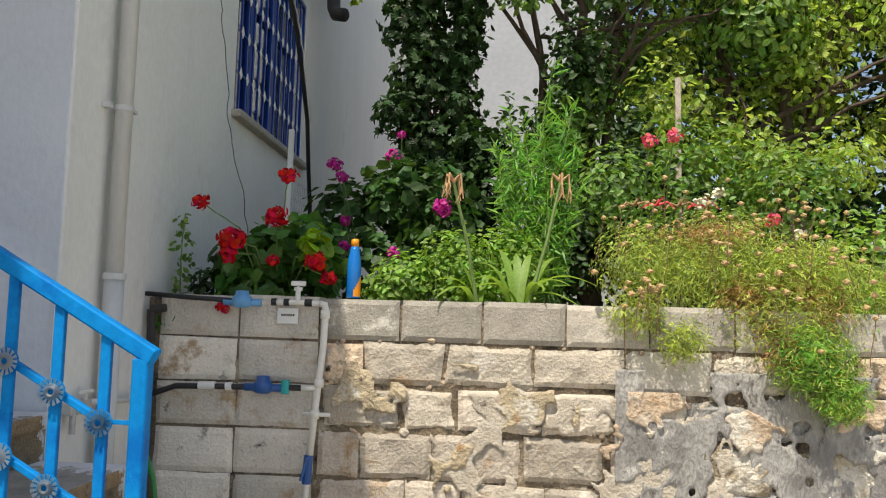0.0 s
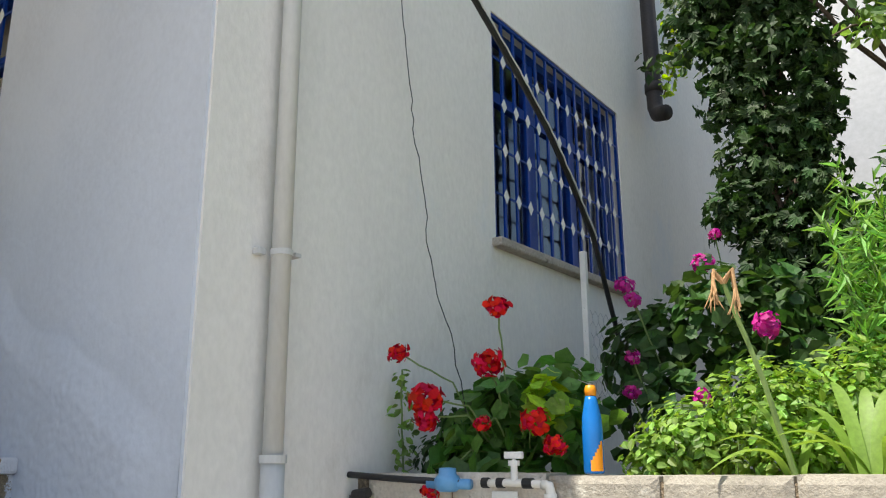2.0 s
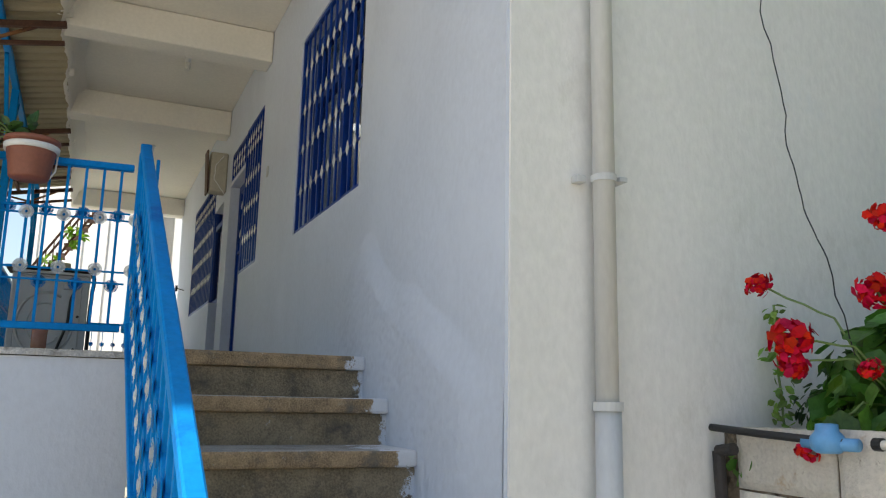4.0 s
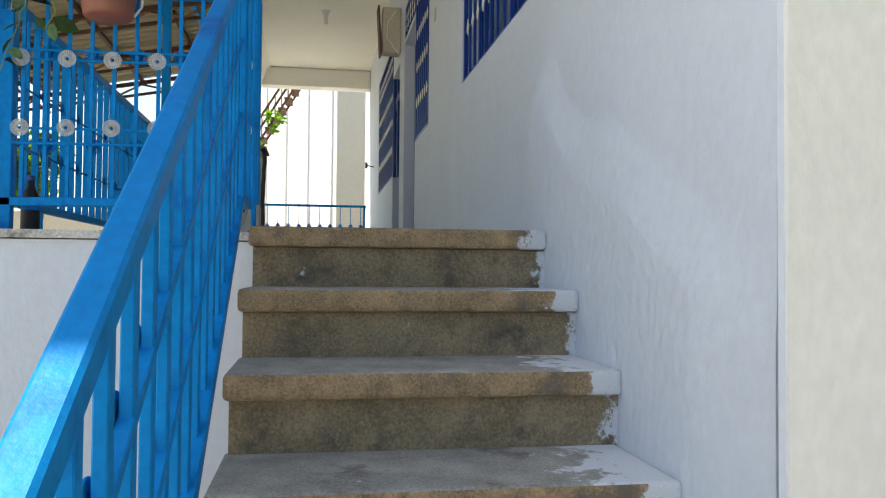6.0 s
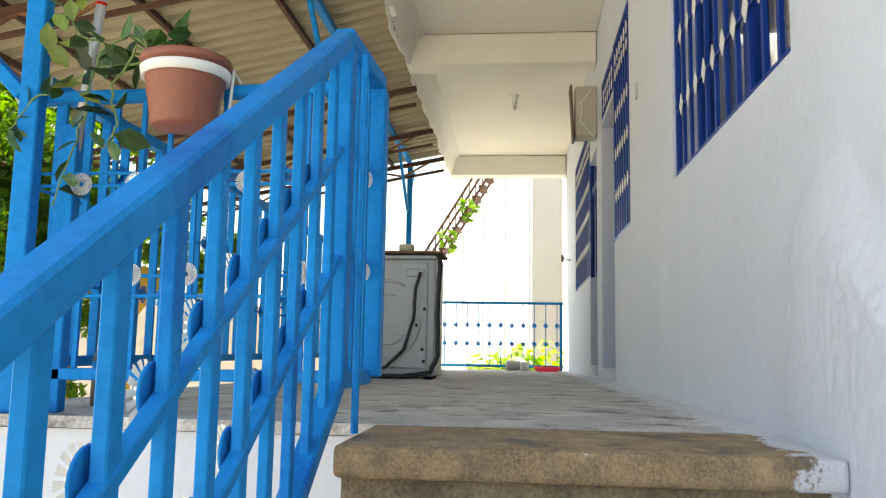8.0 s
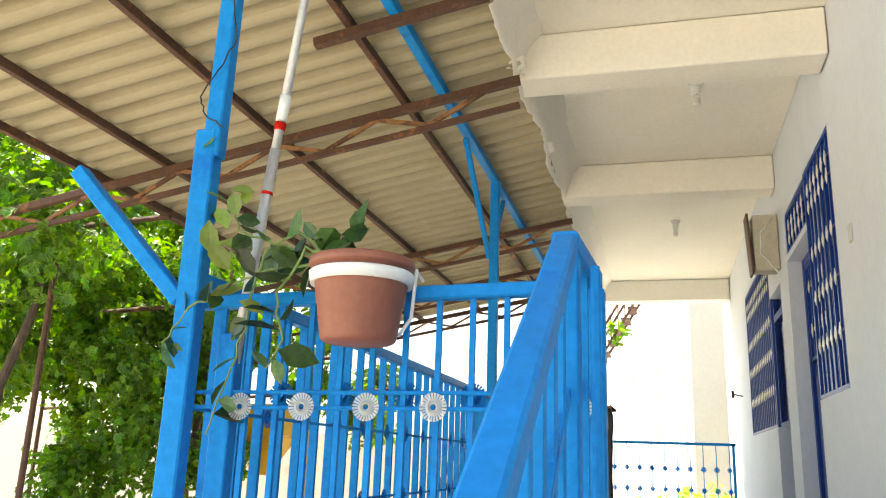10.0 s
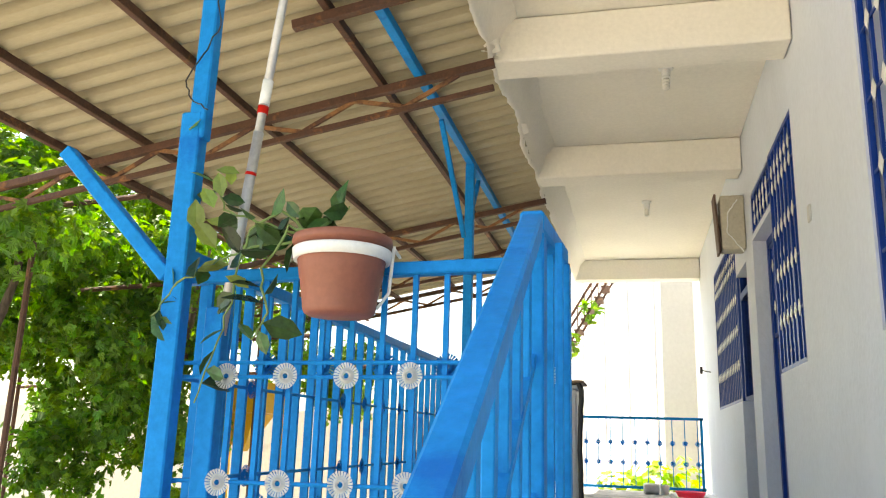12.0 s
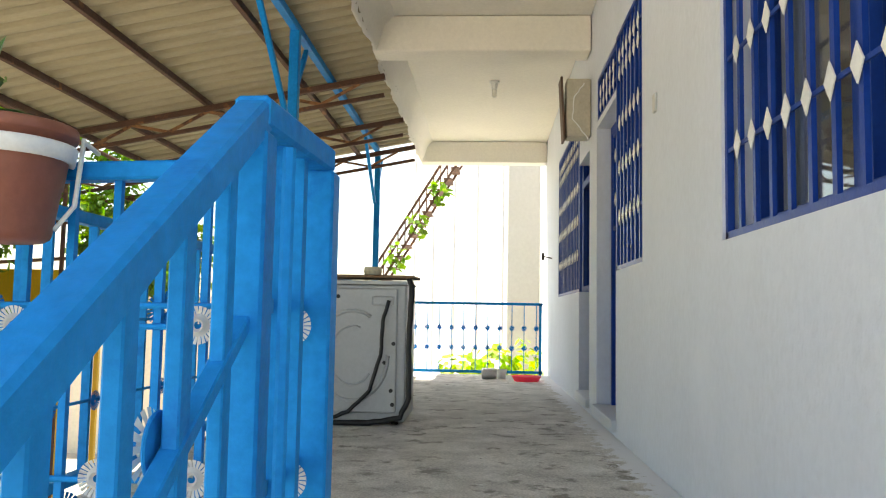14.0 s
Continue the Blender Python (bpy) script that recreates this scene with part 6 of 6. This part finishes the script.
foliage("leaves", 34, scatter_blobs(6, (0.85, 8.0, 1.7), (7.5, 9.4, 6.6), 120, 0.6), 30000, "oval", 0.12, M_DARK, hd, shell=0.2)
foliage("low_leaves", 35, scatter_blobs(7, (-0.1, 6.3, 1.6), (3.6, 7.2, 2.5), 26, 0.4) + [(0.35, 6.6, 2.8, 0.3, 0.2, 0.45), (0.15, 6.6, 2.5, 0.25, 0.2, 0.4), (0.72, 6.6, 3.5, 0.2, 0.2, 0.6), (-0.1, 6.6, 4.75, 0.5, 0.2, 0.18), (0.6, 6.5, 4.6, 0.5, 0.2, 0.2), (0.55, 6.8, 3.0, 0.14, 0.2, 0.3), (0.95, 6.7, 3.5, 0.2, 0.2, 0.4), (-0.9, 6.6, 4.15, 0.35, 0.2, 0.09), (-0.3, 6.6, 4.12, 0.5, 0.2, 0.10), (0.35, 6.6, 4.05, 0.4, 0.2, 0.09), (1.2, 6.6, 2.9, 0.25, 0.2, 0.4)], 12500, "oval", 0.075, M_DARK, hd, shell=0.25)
lt = thing("lemon_shoots", (0.25, 5.9, 4.4), "bright lime-green shoots of the climber by the window", "shoots")
foliage("leaves", 36, [(-0.95, 7.0, 4.35, 0.12, 0.1, 0.18), (-1.05, 7.0, 4.15, 0.08, 0.06, 0.1), (-0.9, 7.0, 4.6, 0.14, 0.1, 0.16)], 130, "oval", 0.07, M_LIME, lt, droop=0.5)
stem(lt, ((-0.55, 6.95, 4.75), (-0.85, 7.0, 4.6), (-1.08, 7.0, 4.1)), 0.005, M_BARK)

# ---- beyond the garden and the veranda ----
bm = bmesh.new()
box(bm, -3.0, 14.5, GROUND, 2.4, 14.8, 10.0)
part("neighbour_wall", bm, M_NEIGH, None, "sunlit white wall of the house behind the garden", category="wall", kind="structure")
bm = bmesh.new()
bar(bm, (-16.0, 4.2, GROUND), (-16.0, 4.2, 14.0), 0.5, 13.0, up=(0.86, 0.51, 0))
facade = part("far_facade", bm, M_TOWER, None, "pale sheet-clad facade past the veranda's end", category="building", kind="structure")
for k in range(12):
    bm = bmesh.new()
    q = Vector((-16.0, 4.2, 0)) + Vector((0.86, 0.51, 0)) * (-6 + k) + Vector((0.51, -0.86, 0)) * 0.27
    bar(bm, (q.x, q.y, GROUND), (q.x, q.y, 14.0), 0.03, 0.03, up=(0.86, 0.51, 0))
    part("rib", bm, M_TOWER, facade)
bm = bmesh.new()
box(bm, -13.9, 2.95, GROUND, -13.5, 3.42, 12.0, 0.02)
part("far_column", bm, M_COLUMN, None, "grey concrete column past the veranda's end", category="column", kind="structure")
bm = bmesh.new()
box(bm, -14.5, -14.0, GROUND, -14.2, 1.2, 2.6)
part("yard_wall", bm, M_MUST, None, "sunlit cream boundary wall of the yard", category="wall", kind="structure")
tb = thing("garden_table", (-10.6, -5.2, GROUND), "white plastic table standing under the vine", "table")
bm = bmesh.new()
box(bm, -11.2, -5.7, GROUND + 0.70, -10.0, -4.8, GROUND + 0.75, 0.015)
part("tabletop", bm, M_WHITE, tb)
for x in (-11.1, -10.1):
    for y in (-5.6, -4.9):
        bm = bmesh.new()
        bar(bm, (x, y, GROUND), (x, y, GROUND + 0.70), 0.05, 0.05, up=(1, 0, 0), bevel=0.008)
        part("leg", bm, M_WHITE, tb)
yb = thing("yard_bush", (-9.8, -3.4, GROUND), "light green leafy bush at the foot of the vine", "bush")
stem(yb, ((-9.8, -3.4, GROUND), (-9.8, -3.35, 0.7), (-9.75, -3.3, 1.2)), 0.02, M_BARK)
foliage("leaves", 61, [(-9.8, -3.4, 0.75, 0.55, 0.5, 0.5), (-9.4, -3.0, 0.6, 0.4, 0.4, 0.4), (-10.3, -3.7, 0.7, 0.4, 0.4, 0.45)], 2200, "oval", 0.09, M_MINT, yb)

ms = thing("outdoor_stair", (-15.2, 1.6, GROUND), "rusty open steel stair with a creeper past the facade", "stair")
a, b = Vector((-15.2, 0.6, 2.4)), Vector((-15.2, 2.45, 5.4))
for dx, dz in ((0, 0), (0, 0.42), (-0.7, 0), (-0.7, 0.42)):
    bm = bmesh.new()
    bar(bm, a + Vector((dx, 0, dz)), b + Vector((dx, 0, dz)), 0.03, 0.04)
    part("stringer" if dz == 0 else "handrail", bm, M_RUST, ms)
for k in range(17):
    p = a.lerp(b, k / 16)
    bm = bmesh.new()
    bar(bm, p, p + Vector((-0.7, 0, 0)), 0.14, 0.02)
    part("tread", bm, M_RUST, ms)
    bm = bmesh.new()
    bar(bm, p, p + Vector((0, 0.0, 0.42)), 0.02, 0.02, up=(1, 0, 0))
    part("baluster", bm, M_RUST, ms)
bm = bmesh.new()
bar(bm, b, (b.x, b.y + 0.4, b.z), 0.04, 0.04)
bar(bm, a, (a.x, a.y, GROUND), 0.06, 0.06, up=(1, 0, 0))
part("landing", bm, M_RUST, ms)
foliage("creeper", 41, [(-15.1, 0.8 + 0.35 * k, 2.75 + 0.55 * k, 0.12, 0.18, 0.22) for k in range(4)], 160, "oval", 0.14, M_VINE, ms)

bp = thing("bright_shrub", (-12.1, 2.7, GROUND), "sunlit bright green broad-leaved shrub behind the far railing", "shrub")
stem(bp, ((-12.0, 2.6, GROUND), (-12.0, 2.65, 1.2), (-12.0, 2.7, 1.8)), 0.02, M_BARK)
foliage("leaves", 42, [(-12.0, 2.35, 1.70, 0.3, 0.35, 0.25), (-12.0, 2.8, 1.78, 0.3, 0.35, 0.28), (-12.1, 3.15, 1.8, 0.3, 0.25, 0.25), (-12.0, 2.6, 1.2, 0.3, 0.5, 0.5)], 420, "round", 0.11, M_LIME, bp, up=0.8)

# pergola and vine
pgl = thing("pergola", (-7, -2.5, GROUND), "rusty steel pipe pergola carrying the grape vine", "pergola")
for name, run in (("post", ((-5.9, -1.32, GROUND), (-5.9, -1.32, 3.67))), ("post", ((-8.6, -0.95, GROUND), (-8.6, -0.95, 3.75))), ("post", ((-5.6, -3.6, GROUND), (-5.6, -3.6, 3.6))), ("post", ((-8.6, -3.6, GROUND), (-8.6, -3.6, 3.6))),
                  ("rail", ((-4.2, -0.9, 3.98), (-11.5, -0.85, 3.72))), ("rail", ((-5.9, -0.5, 3.72), (-5.9, -5.0, 3.45))), ("rail", ((-7.3, -0.5, 3.45), (-7.3, -5.0, 3.2))), ("rail", ((-8.6, -0.4, 3.15), (-8.6, -5.0, 2.9))), ("rail", ((-10.2, -0.4, 3.0), (-10.2, -5.0, 2.7))), ("rail", ((-4.2, -2.6, 3.75), (-11.5, -2.6, 3.5)))):
    bm = bmesh.new()
    tube(bm, run, 0.020, 8)
    part(name, bm, M_RUST, pgl)
vn = thing("grape_vine", (-7.2, -2.2, GROUND), "lush grape vine covering the pergola and hanging in curtains", "vine")
bm = bmesh.new()
for k, (x, y) in enumerate(((-6.0, -1.6), (-7.9, -1.3), (-9.4, -2.2))):
    tube(bm, wavy(((x, y, GROUND), (x + 0.1, y - 0.1, 2.0), (x - 0.2, y, 3.9)), 0.05, 6, k), 0.05, 7, 0.025)
part("trunk", bm, M_BARK, vn, smooth=True)
canopy = scatter_blobs(50, (-11.5, -5.2, 3.5), (-4.6, -1.0, 4.4), 52, 0.5)
# Higher leaf layer, added to shade the vine leaves below it.
canopy += scatter_blobs(57, (-11.0, -4.6, 4.3), (-5.4, -1.5, 5.1), 44, 0.45)
curtain = scatter_blobs(58, (-8.6, -3.3, 2.4), (-7.0, -1.6, 4.4), 24, 0.28) + scatter_blobs(51, (-9.0, -2.0, 1.3), (-6.6, -1.2, 3.6), 26, 0.28) + scatter_blobs(52, (-12.0, -5.5, 2.5), (-6.0, -3.2, 3.7), 22, 0.36) + scatter_blobs(55, (-11.5, -1.2, 2.6), (-9.0, -0.5, 3.4), 10, 0.3) + scatter_blobs(56, (-8.6, -2.4, 2.2), (-5.9, -1.1, 3.7), 18, 0.3)
foliage("canopy_leaves", 53, canopy, 30000, "vine", 0.085, M_VINE, vn, up=0.6, droop=0.6, shell=0.2)
foliage("hanging_leaves", 54, curtain, 27000, "vine", 0.08, M_VINE, vn, up=0.3, droop=1.0, shell=0.2)

hp = thing("yellow_hopper", (-9.0, -1.25, GROUND), "yellow painted steel hopper on thin legs", "hopper")
bm = bmesh.new()
box(bm, -9.4, -1.62, 2.42, -8.7, -0.95, 2.72, 0.01)
part("bin", bm, M_YELLOW, hp)
bm = bmesh.new()
lathe(bm, ((0.06, 2.05), (0.32, 2.415), (0.3, 2.417)), 4, (-9.05, -1.28, 0), Matrix.Rotation(radians(45), 4, "Z"))
part("funnel", bm, M_YELLOW, hp)
for x in (-9.37, -8.73):
    for y in (-1.59, -0.98):
        bm = bmesh.new()
        bar(bm, (x, y, GROUND), (x, y, 2.42), 0.04, 0.04, up=(1, 0, 0))
        part("leg", bm, M_YELLOW, hp)
ld = thing("wooden_ladder", (-6.9, 0.95, GROUND), "weathered wooden ladder leaning beside the veranda", "ladder")
for d in (0, 0.42):
    bm = bmesh.new()
    bar(bm, (-6.5 - d, 0.35, GROUND), (-6.7 - d, 1.26, 2.35), 0.05, 0.03)
    part("side_rail", bm, M_WOOD, ld)
for k in range(8):
    t = 0.08 + 0.115 * k
    p = Vector((-6.5, 0.35, GROUND)).lerp(Vector((-6.7, 1.26, 2.35)), t)
    bm = bmesh.new()
    bar(bm, p, p + Vector((-0.42, 0, 0)), 0.03, 0.03)
    part("rung", bm, M_WOOD, ld)
